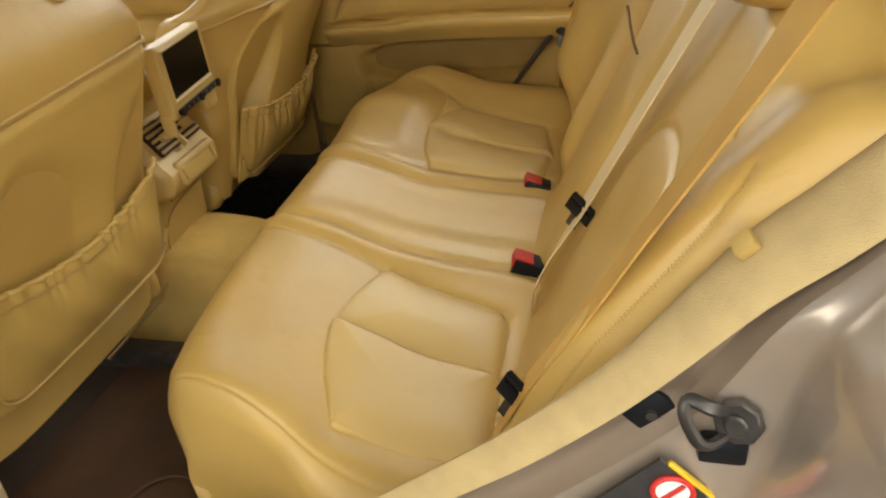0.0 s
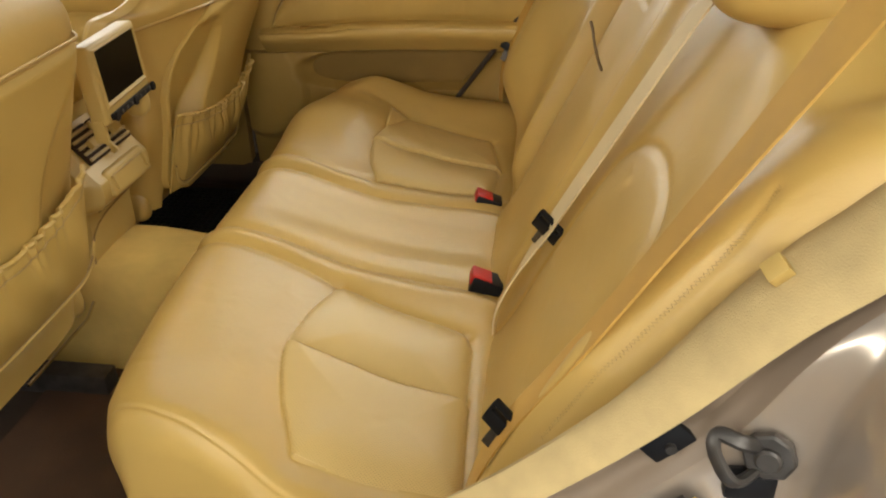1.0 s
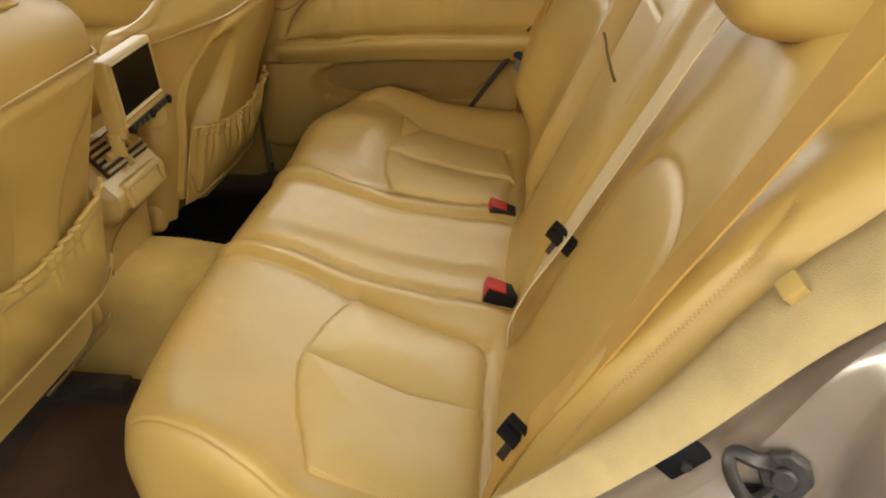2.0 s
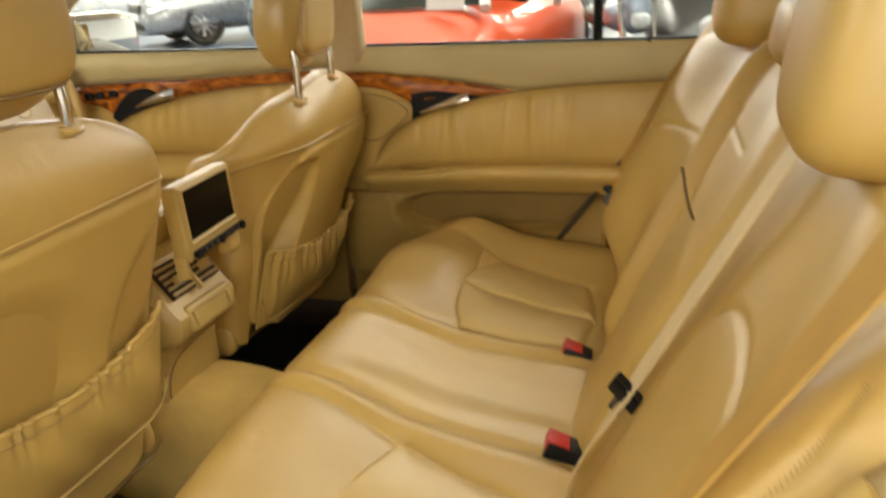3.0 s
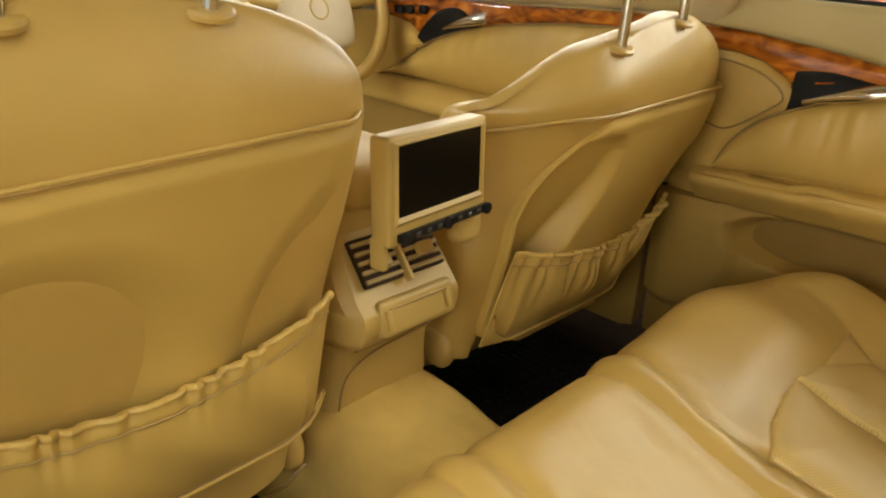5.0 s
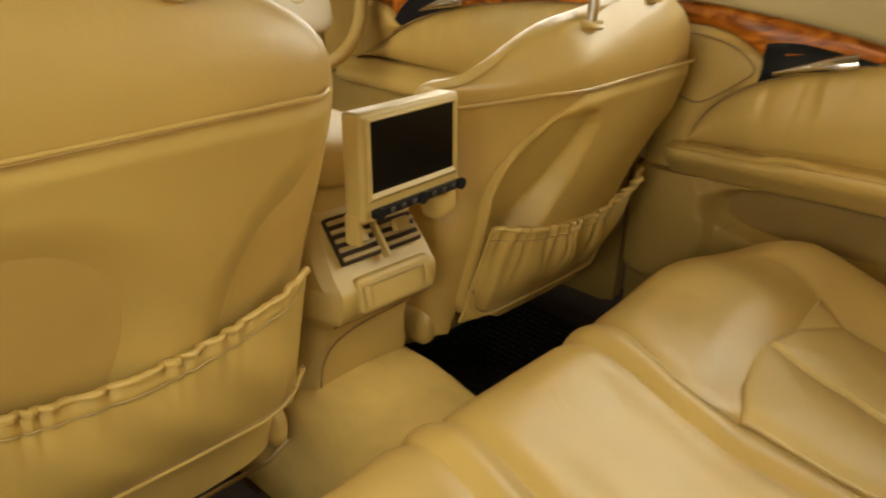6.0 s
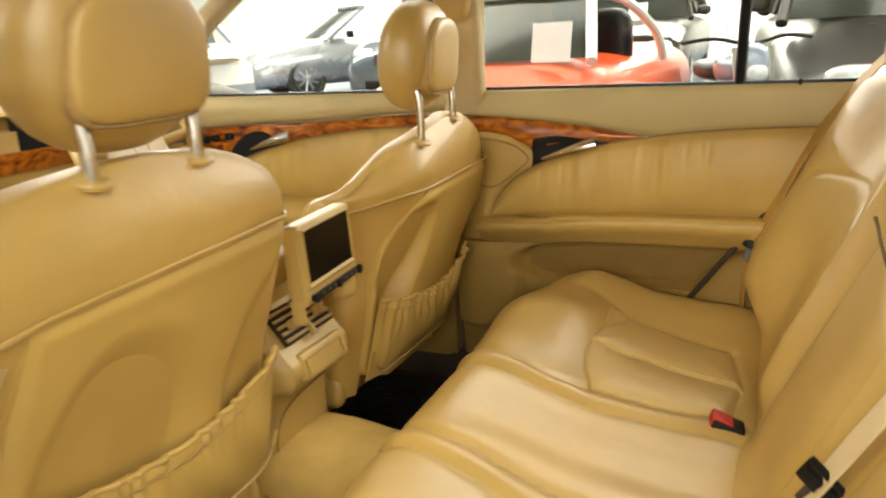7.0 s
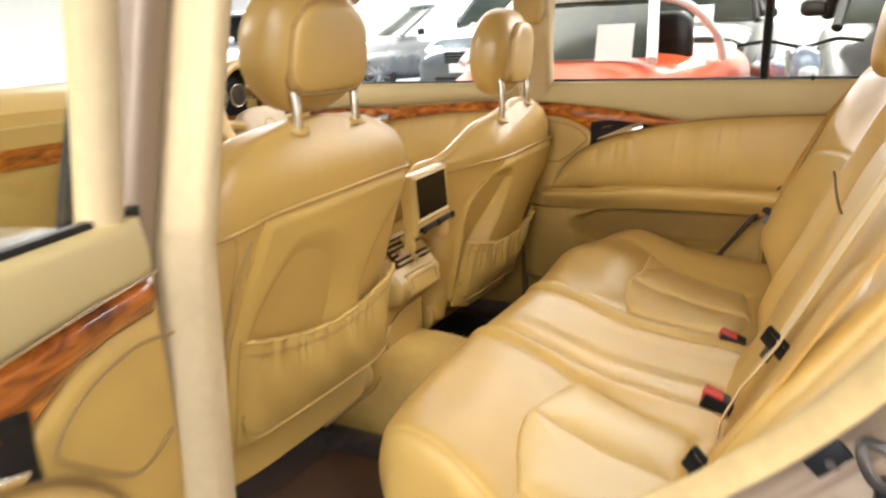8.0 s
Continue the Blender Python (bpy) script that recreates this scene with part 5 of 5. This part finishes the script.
structure(part("bulkhead", box(0.48, 0.52, 0.46, 2 * MID - 0.46, FLOOR, 0.90), CARPET), "carpeted bulkhead behind the bench", "wall")

APERTURE = [(-0.235, 0.20), (-0.175, 0.36), (-0.065, 0.505), (0.045, 0.598), (0.125, 0.660), (0.205, 0.735), (0.280, 0.822), (0.333, 0.873), (0.40, 0.95), (0.46, 1.07), (0.50, 1.20), (0.50, 1.32)]
TRIM = [(0.530, -0.12), (0.515, -0.045), (0.498, -0.020), (0.485, -0.010), (0.470, -0.008), (0.455, -0.011), (0.442, -0.016), (0.431, -0.021), (0.424, -0.027), (0.421, -0.033)]
JAMB_LINE = [(0.4215, -0.032), (0.430, -0.036), (0.437, -0.042), (0.438, -0.049), (0.430, -0.056), (0.418, -0.061), (0.415, -0.063)]
SKIN = [(0.415, -0.063), (0.412, -0.068), (0.408, -0.078), (0.402, -0.095), (0.397, -0.108), (0.393, -0.114), (0.384, -0.118), (0.366, -0.124), (0.335, -0.140), (0.31, -0.175), (0.285, -0.22), (0.27, -0.30), (0.262, -0.42)]


def sweep(profile, flip=False):
    line = smooth_line([(a, 0, b) for a, b in APERTURE], 8)
    rows = []
    for i, p in enumerate(line):
        t = (line[min(i + 1, len(line) - 1)] - line[max(i - 1, 0)]).normalized()
        n = Vector((-t.z, 0, t.x))
        # the jamb narrows upwards
        k = lerp(p.z, [(0.50, 1.3), (0.755, 1.0), (0.78, 0.8), (0.81, 0.52), (0.846, 0.28), (0.88, 0.14), (0.95, 0.10)])
        slim = lerp(p.z, [(0.50, 0.28), (0.62, 0.33), (0.72, 0.50), (0.79, 0.80), (0.85, 1.0)])
        row = [(0.421 + (y - 0.421) * (1.0 if flip or y < 0.421 else slim), o if o > -0.034 or flip or profile is TRIM else -0.032 + (o + 0.032) * k) for y, o in profile]
        rows.append([(p.x + n.x * o, 2 * MID - y if flip else y, p.z + n.z * o) for y, o in row])
    return grid(rows)


quarter = thing("rear_quarter", "champagne metallic rear body quarter round the door opening", "car body")
part("entry_trim", sweep(TRIM), TRIMFELT, quarter, "cream felt entry trim")
part("inner_panel", sweep([(0.500, -0.02), (0.494, -0.033), (0.490, -0.30), (0.490, -0.65)]), FELT, quarter, "cream inner side panel")
part("jamb", sweep(JAMB_LINE), JAMB, quarter, "brown-grey painted jamb")
part("outer_skin", sweep(SKIN), PAINT, quarter)
# mirrored trim in the darker door plastic, so its shade is in the colour
part("far_trim", sweep([(y, o) for y, o in TRIM], True), DOOR_LOW, quarter, "far entry trim, darkened for the shade on that side")
part("far_seal", tube([(p.x - 0.0, 1.838, p.z + 0.004) for p in smooth_line([(-0.11, 0, 0.41), (-0.077, 0, 0.456), (0.01, 0, 0.573), (0.095, 0, 0.687), (0.12, 0, 0.72)], 5)], 0.006, 8), DARKSEAL, quarter, "dark brown rubber door seal")
tab = part("trim_clip", box(-0.008, 0.008, -0.008, 0.008, -0.005, 0.005, 0.0015), PLASTIC, quarter, "small square cream clip")
tab.matrix_basis = pose(0.293, 0.457, 0.827, 0, -46, 0) @ pose(0, 0, 0.002, 22)
latch = thing("door_latch", "dark steel door striker bolted to the jamb", "door latch", pose(0.295, 0.402, 0.721) @ Matrix.Scale(0.86, 4))
part("base_plate", disc((0, 0, 0), 0.020, 0.009, (-0.35, -0.9, 0.15), 8, 0.002), DARKMETAL, latch)
part("bolt", disc((-0.003, -0.008, 0.001), 0.010, 0.006, (-0.35, -0.9, 0.15), 24, 0.002), DARKMETAL, latch)
part("striker_loop", tube(smooth_line([(-0.006, 0.0, 0.006), (-0.024, -0.006, 0.014), (-0.040, 0.002, 0.014), (-0.043, -0.005, 0.004), (-0.033, -0.016, -0.012), (-0.022, -0.014, -0.018), (-0.006, -0.002, -0.014)], 5), 0.0062, 8, flat=0.75), DARKMETAL, latch)
part("lower_cover", box(-0.030, 0.010, -0.008, 0.006, -0.046, -0.018, 0.006), BLACK, latch)
sock = thing("jamb_socket", "black square socket in the painted jamb", "socket", pose(0.236, 0.432, 0.698, 0, -48, 0))
part("socket_frame", box(-0.018, 0.018, -0.006, 0.004, -0.013, 0.013, 0.002), BLACK, sock)
part("socket_pin", disc((0, -0.006, -0.002), 0.004, 0.004, (0, -1, 0), 12), DARKMETAL, sock)
tape = thing("jamb_sticker", "yellow-edged warning sticker with a red ring", "sticker", pose(0.235, 0.398, 0.629, 0, -48, 0))
part("sticker_sheet", box(-0.05, 0.045, -0.003, 0.0, -0.035, 0.028), DARKMETAL, tape)
part("yellow_edge", box(0.046, 0.050, -0.005, 0.0, -0.03, 0.022, 0.001, 1), YELLOW, tape)
part("white_disc", disc((0.030, -0.003, 0.0), 0.014, 0.0015, (0, -1, 0), 28), WHITE, tape)
part("red_ring", ring((0.030, -0.0045, 0.0), 0.0145, 0.0022, (0, 1, 0)), SIGNRED, tape)
part("bar", box(0.019, 0.041, -0.0065, -0.004, -0.0015, 0.0015), SIGNRED, tape).matrix_basis = pose(0, 0, 0)
part("far_sill", box(-1.8, 0.5, 1.845, 2.06, 0.10, 0.262, 0.02), DARKCARPET, quarter, "dark carpeted far sill")
part("sill", box(-0.62, -0.15, 0.28, 0.50, 0.10, 0.245, 0.03), PAINT, quarter, "champagne painted door sill")

# ---- hall ----
HALLFLOOR = surface("blue_hall_floor", (0.055, 0.075, 0.12), 0.35, vary=0.25, scale=1.5, grain=0.1, grain_scale=60)
HALLWALL = surface("white_hall_wall", (0.80, 0.79, 0.76), 0.8, vary=0.05, scale=1.0)
SLOPE = 0.022   # the hall floor rises gently beyond the car
rise = lambda y: max(0.0, SLOPE * (y - 2.2))
structure(part("hall_floor", grid([[(x, y, rise(y)) for y in (-14.6, 0, 2.2, 8, 14, 18.5)] for x in np.linspace(-19, 9, 10)]), HALLFLOOR), "blue-grey coated hall floor", "floor")
structure(part("wall_east", box(-19, 9, 18.5, 18.8, 0, 5), HALLWALL), "white hall wall", "wall")
structure(part("wall_west", box(-19, 9, -14.9, -14.6, 0, 5), HALLWALL), "white hall wall", "wall")
structure(part("wall_north", box(-19.3, -19, -14.6, 18.5, 0, 5), HALLWALL), "white hall wall", "wall")
structure(part("wall_south", box(9, 9.3, -14.6, 18.5, 0, 5), HALLWALL), "white hall wall", "wall")
structure(part("hall_ceiling", box(-19.3, 9.3, -14.9, 18.8, 5, 5.2), HALLWALL), "white hall ceiling", "ceiling")

# ---- parked cars in the hall ----
SILVER = surface("silver_paint", (0.42, 0.43, 0.45), 0.28, metal=0.6, vary=0.05, scale=2, coat=0.5)
GREYPAINT = surface("grey_paint", (0.17, 0.19, 0.22), 0.25, metal=0.7, vary=0.05, scale=2, coat=0.5)
REDPAINT = surface("red_paint", (0.78, 0.085, 0.012), 0.42, vary=0.05, scale=2, coat=0.25)
BLACKPAINT = surface("black_paint", (0.014, 0.012, 0.011), 0.30, vary=0.1, scale=2)
BLACKPAINT.node_tree.nodes["Principled BSDF"].inputs["Specular IOR Level"].default_value = 0.25
DARKGLASS = surface("car_glass", (0.035, 0.042, 0.036), 0.12, vary=0.5, scale=3, spread=0.03)
DARKGLASS.node_tree.nodes["Principled BSDF"].inputs["Specular IOR Level"].default_value = 0.13
TYRE = surface("tyre_rubber", (0.015, 0.015, 0.016), 0.75, vary=0.2, scale=20)
RIM = surface("alloy_rim", (0.60, 0.60, 0.61), 0.3, metal=0.9, vary=0.1, scale=20)
LAMP = surface("headlamp_glass", (0.75, 0.78, 0.80), 0.1, vary=0.2, scale=25, coat=0.8)
PALESILVER = surface("pale_silver_paint", (0.70, 0.69, 0.66), 0.35, metal=0.15, vary=0.05, scale=4, coat=0.3)
BLUE = surface("blue_sign_paint", (0.04, 0.13, 0.35), 0.5, vary=0.05, scale=5)
FUEL = surface("blue_grey_paint", (0.30, 0.35, 0.46), 0.25, metal=0.3, vary=0.05, scale=4, coat=0.6)


def wheel_set(car, x, y, r):
    w = part("wheel", ring((x, y, r), r * 0.80, r * 0.20, (1, 0, 0), 40, 12), TYRE, car, "black tyre on an alloy rim")
    sgn = 1 if x > 0 else -1
    part("rim", ring((x, y, r), r * 0.60, r * 0.055, (1, 0, 0), 36, 8), RIM, w, "silver alloy rim")
    part("rim_disc", disc((x + sgn * 0.02, y, r), r * 0.57, 0.02, (sgn, 0, 0), 30), DARKMETAL, w)
    for k in range(9):
        a = 2 * math.pi * k / 9 + 0.3
        part("spoke", tube([(x + sgn * 0.055, y, r), (x + sgn * 0.05, y + 0.58 * r * math.cos(a), r + 0.58 * r * math.sin(a))], [0.030, 0.022], 8, flat=0.5), RIM, w)


def parked_car(label, m, paint, L=4.1, W=1.74, hood=0.82, belt_=0.88, roof=1.30, cowl=1.25, open_top=False, paper=False, tall=1.0, arch=False):
    """A car whose front stands at the local origin and looks along -y."""
    car = thing("parked_car", label, "car", m, "parked cars")
    top = [(0.0, 0.50), (0.04, 0.62), (0.25, hood - 0.10), (0.7, hood), (cowl, hood + 0.07), (cowl + 0.5, belt_), (L - 0.9, belt_ + 0.02), (L - 0.2, belt_), (L - 0.03, 0.72), (L, 0.55)]
    half = [(0.0, W / 2 - 0.24), (0.10, W / 2 - 0.12), (0.35, W / 2 - 0.04), (0.9, W / 2), (L - 0.8, W / 2), (L - 0.2, W / 2 - 0.06), (L, W / 2 - 0.2)]
    rows = []
    for y in np.concatenate([np.linspace(0, 0.3, 8), np.linspace(0.4, L - 0.3, 24), np.linspace(L - 0.2, L, 6)]):
        zt, zb, hw = lerp(y, top) * tall, 0.19, lerp(y, half)
        ring_ = []
        for k in range(40):
            a = 2 * math.pi * k / 40
            c, s_ = math.cos(a), math.sin(a)
            x = hw * math.copysign(abs(c) ** 0.42, c)
            z = (zt + zb) / 2 + (zt - zb) / 2 * math.copysign(abs(s_) ** 0.5, s_)
            z -= 0.05 * (abs(x) / hw) ** 3 * (s_ > 0)
            ring_.append((x, y, z))
        rows.append(ring_)
    bm = grid(rows, close_v=True)
    bm.verts.ensure_lookup_table()
    bm.faces.new([bm.verts[k] for k in range(40)])
    bm.faces.new([bm.verts[len(bm.verts) - 40 + k] for k in range(40)])
    part("body", bm, paint, car)
    zc, zr = (hood + 0.05) * tall, roof * tall
    y0, y1 = cowl - 0.05, cowl + (0.40 if arch else 0.62)
    wb, wt = W / 2 - 0.10, W / 2 - 0.26
    part("windscreen", slab(lambda a, b: (-(wb + a * (wt - wb)) * (1 - 2 * b), y0 + a * (y1 - y0) - 0.10 * (1 - (2 * b - 1) ** 2) * (1 - 0.4 * a), zc + a * (zr - zc)), 8, 14, (0, 0.02, 0)), DARKGLASS, car, "dark windscreen")
    for sg in (-1, 1):
        part("windscreen_pillar", tube([(sg * (wb + 0.02), y0 - 0.02, zc - 0.02), (sg * (wt + 0.02), y1, zr + 0.01)], 0.034, 8), PALESILVER if arch else SILVER if open_top else paint, car)
    part("windscreen_frame", tube([(-wt - 0.02, y1, zr + 0.01), (-wt * 0.5, y1 - 0.05, zr + 0.02), (wt * 0.5, y1 - 0.05, zr + 0.02), (wt + 0.02, y1, zr + 0.01)], 0.028, 8), PALESILVER if arch else SILVER if open_top else paint, car)
    if open_top:
        for sg in (-0.36, 0.36):
            part("seat_back", pad((sg, cowl + (1.0 if arch else 1.55), 0.86 * tall), (0.22, 0.09, 0.22), 0.5), BLACK, car, "dark seat back")
    else:
        yr = L - (1.1 if tall < 1.2 else 0.5)
        part("cabin_glass", slab(lambda a, b: ((-1 + 2 * b) * (wb + a * (wt - wb)), y1 - 0.05 + (yr - y1) * 0.5, zc + a * (zr - zc - 0.02)), 2, 2, (0, (yr - y1) * 0.5, 0)), DARKGLASS, car, "dark side windows")
        part("roof", pad((0, (y1 + yr) / 2, zr), (wt + 0.06, (yr - y1) / 2 + 0.10, 0.05), 0.4), paint, car)
        for sg in (-1, 1):
            part("rear_pillar", tube([(sg * (wt + 0.02), yr, zr), (sg * (wb + 0.03), yr + 0.35, zc)], 0.06, 8), paint, car)
    for sg in (-1, 1):
        part("headlamp", pad((sg * 0.56, 0.16, 0.62 * tall), (0.15, 0.10, 0.075), 0.7, 20, 12), LAMP, car, "clear headlamp")
        if not arch:
            part("door_mirror", pad((sg * (W / 2 + 0.05), cowl + 0.25, (belt_ + 0.06) * tall), (0.085, 0.05, 0.055), 0.6, 20, 12), BLACK if open_top else paint, car)
        for yw in (0.78, L - 0.85):
            wheel_set(car, sg * (W / 2 - 0.08), yw, 0.315 * (1.1 if tall > 1.1 else 1))
    grille = part("grille", box(-0.34, 0.34, -0.01, 0.06, 0.50 * tall, 0.63 * tall, 0.02), BLACK, car, "dark grille with chrome bars")
    for k in range(4):
        part("grille_bar", box(-0.32, 0.32, -0.02, 0.0, (0.52 + 0.03 * k) * tall, (0.53 + 0.03 * k) * tall), CHROME, grille)
    part("air_intake", box(-0.5, 0.5, -0.005, 0.06, 0.26 * tall, 0.36 * tall, 0.02), BLACK, car)
    part("number_plate", box(-0.26, 0.26, -0.03, -0.015, 0.40 * tall, 0.50 * tall, 0.004), WHITE, car, "blank white number plate")
    if arch:
        for sg in (-1, 1):
            bow = smooth_line([(sg * (wt + 0.02), y1, zr + 0.01), (sg * (wt + 0.04), y1 + 0.20, zr + 0.0), (sg * (wb - 0.04), y1 + 0.50, zr - 0.08), (sg * (wb + 0.04), y1 + 0.80, 0.90), (sg * (wb + 0.06), y1 + 0.92, 0.72)], 5)
            part("safety_arch", tube(bow, 0.030, 8), PALESILVER, car, "silver arch beside the cabin")
        part("roof_panel", slab(lambda a, b: (-(wt - 0.02) * (1 - 2 * b), y1 + 0.04 + 0.40 * a, zr + 0.012 + 0.02 * math.sin(math.pi * b) - 0.03 * a), 4, 8, (0, 0, -0.02)), BLACK, car, "black folding roof")
    if paper:
        part("price_sheet", slab(lambda a, b: (paper - 0.115 + 0.23 * b, y0 - 0.13 + 0.05 * a, zc - 0.01 + 0.21 * a), 2, 2, (0, 0.004, -0.001)), WHITE, car, "white paper price sheet on the windscreen")
    return car


def spot(x, y, turn):
    return pose(x, y, rise(y + 2.0) - SLOPE * 2.0, math.degrees(math.atan(SLOPE)), 0, 0) @ pose(0, 0, 0, 0, 0, turn)


parked_car("small red roadster with silver arches and a white price sheet", spot(-1.678, 3.728, -6), REDPAINT, L=3.4, W=1.50, hood=0.775, belt_=0.80, roof=1.17, cowl=0.95, open_top=True, paper=0.47, arch=True)
parked_car("silver open convertible parked on the blue hall floor", spot(-7.80, 10.3, -40), SILVER, L=4.2, hood=0.84, roof=1.32, open_top=True)
parked_car("grey off-road car with a chrome grille", spot(-4.13, 8.5, -4), GREYPAINT, L=4.2, W=1.85, hood=0.86, roof=1.40, tall=1.15)
parked_car("black saloon with a white price sheet", spot(-1.85, 9.2, 2), BLACKPAINT, L=4.6, W=1.80, hood=0.86, belt_=0.92, roof=1.36, paper=0.2)
parked_car("large black car with dark windows", spot(0.95, 4.1, 4), BLACKPAINT, L=4.6, W=1.85, hood=0.80, belt_=0.88, roof=1.40, tall=1.12)
parked_car("silver saloon at the end of the row", spot(-10.8, 9.0, -2), SILVER, L=4.5, hood=0.84, roof=1.40)
parked_car("silver saloon beyond the open door", pose(-7.5, -1.0, 0, 0, 0, -85), SILVER, L=4.5, hood=0.84, roof=1.42)

bike = thing("motorcycle", "dark motorcycle with blue-grey fairing and chrome bars", "motorcycle", spot(-0.02, 4.30, 18) @ Matrix.Scale(0.86, 4))
for yw in (0.0, 1.35):
    t_ = part("wheel", ring((0, yw, 0.31), 0.25, 0.06, (1, 0, 0), 36, 10), TYRE, bike, "black tyre")
    part("rim", ring((0, yw, 0.31), 0.19, 0.015, (1, 0, 0)), RIM, t_)
part("fairing", pad((0, 0.25, 0.88), (0.09, 0.09, 0.13), 0.8), FUEL, bike)
part("tank", pad((0, 0.60, 0.84), (0.13, 0.26, 0.10), 0.8), FUEL, bike)
part("saddle", pad((0, 1.10, 0.80), (0.14, 0.34, 0.07), 0.7), BLACK, bike)
part("engine", pad((0, 0.65, 0.45), (0.18, 0.25, 0.22), 0.5), DARKMETAL, bike)
part("handlebar", tube(smooth_line([(-0.38, 0.42, 1.02), (-0.2, 0.34, 1.04), (0, 0.32, 1.0), (0.2, 0.34, 1.04), (0.38, 0.42, 1.02)], 4), 0.012, 8), BLACK, bike)
for sg in (-1, 1):
    part("fork", tube([(sg * 0.09, 0.0, 0.31), (sg * 0.10, 0.28, 0.98)], 0.022, 8), CHROME, bike)
part("headlamp", pad((0, 0.15, 0.84), (0.06, 0.04, 0.05), 0.8, 20, 12), LAMP, bike)

# columns and a sign on the far wall
for cx, cy in ((-7.0, 16.0), (-1.4, 16.5), (3.6, 16.0)):
    col = structure(part("column", box(cx - 0.25, cx + 0.25, cy - 0.25, cy + 0.25, 0, 5, 0.03), HALLWALL), "white painted hall column", "column")
sign = thing("floor_sign", "small blue sign on a thin white post", "sign", spot(-0.9, 14.0, 0))
part("sign_post", tube([(0, 0, 0), (0, 0, 1.5)], 0.03, 10), WHITE, sign)
part("sign_plate", box(-0.18, 0.18, -0.04, 0.0, 1.40, 1.80, 0.01), BLUE, sign)
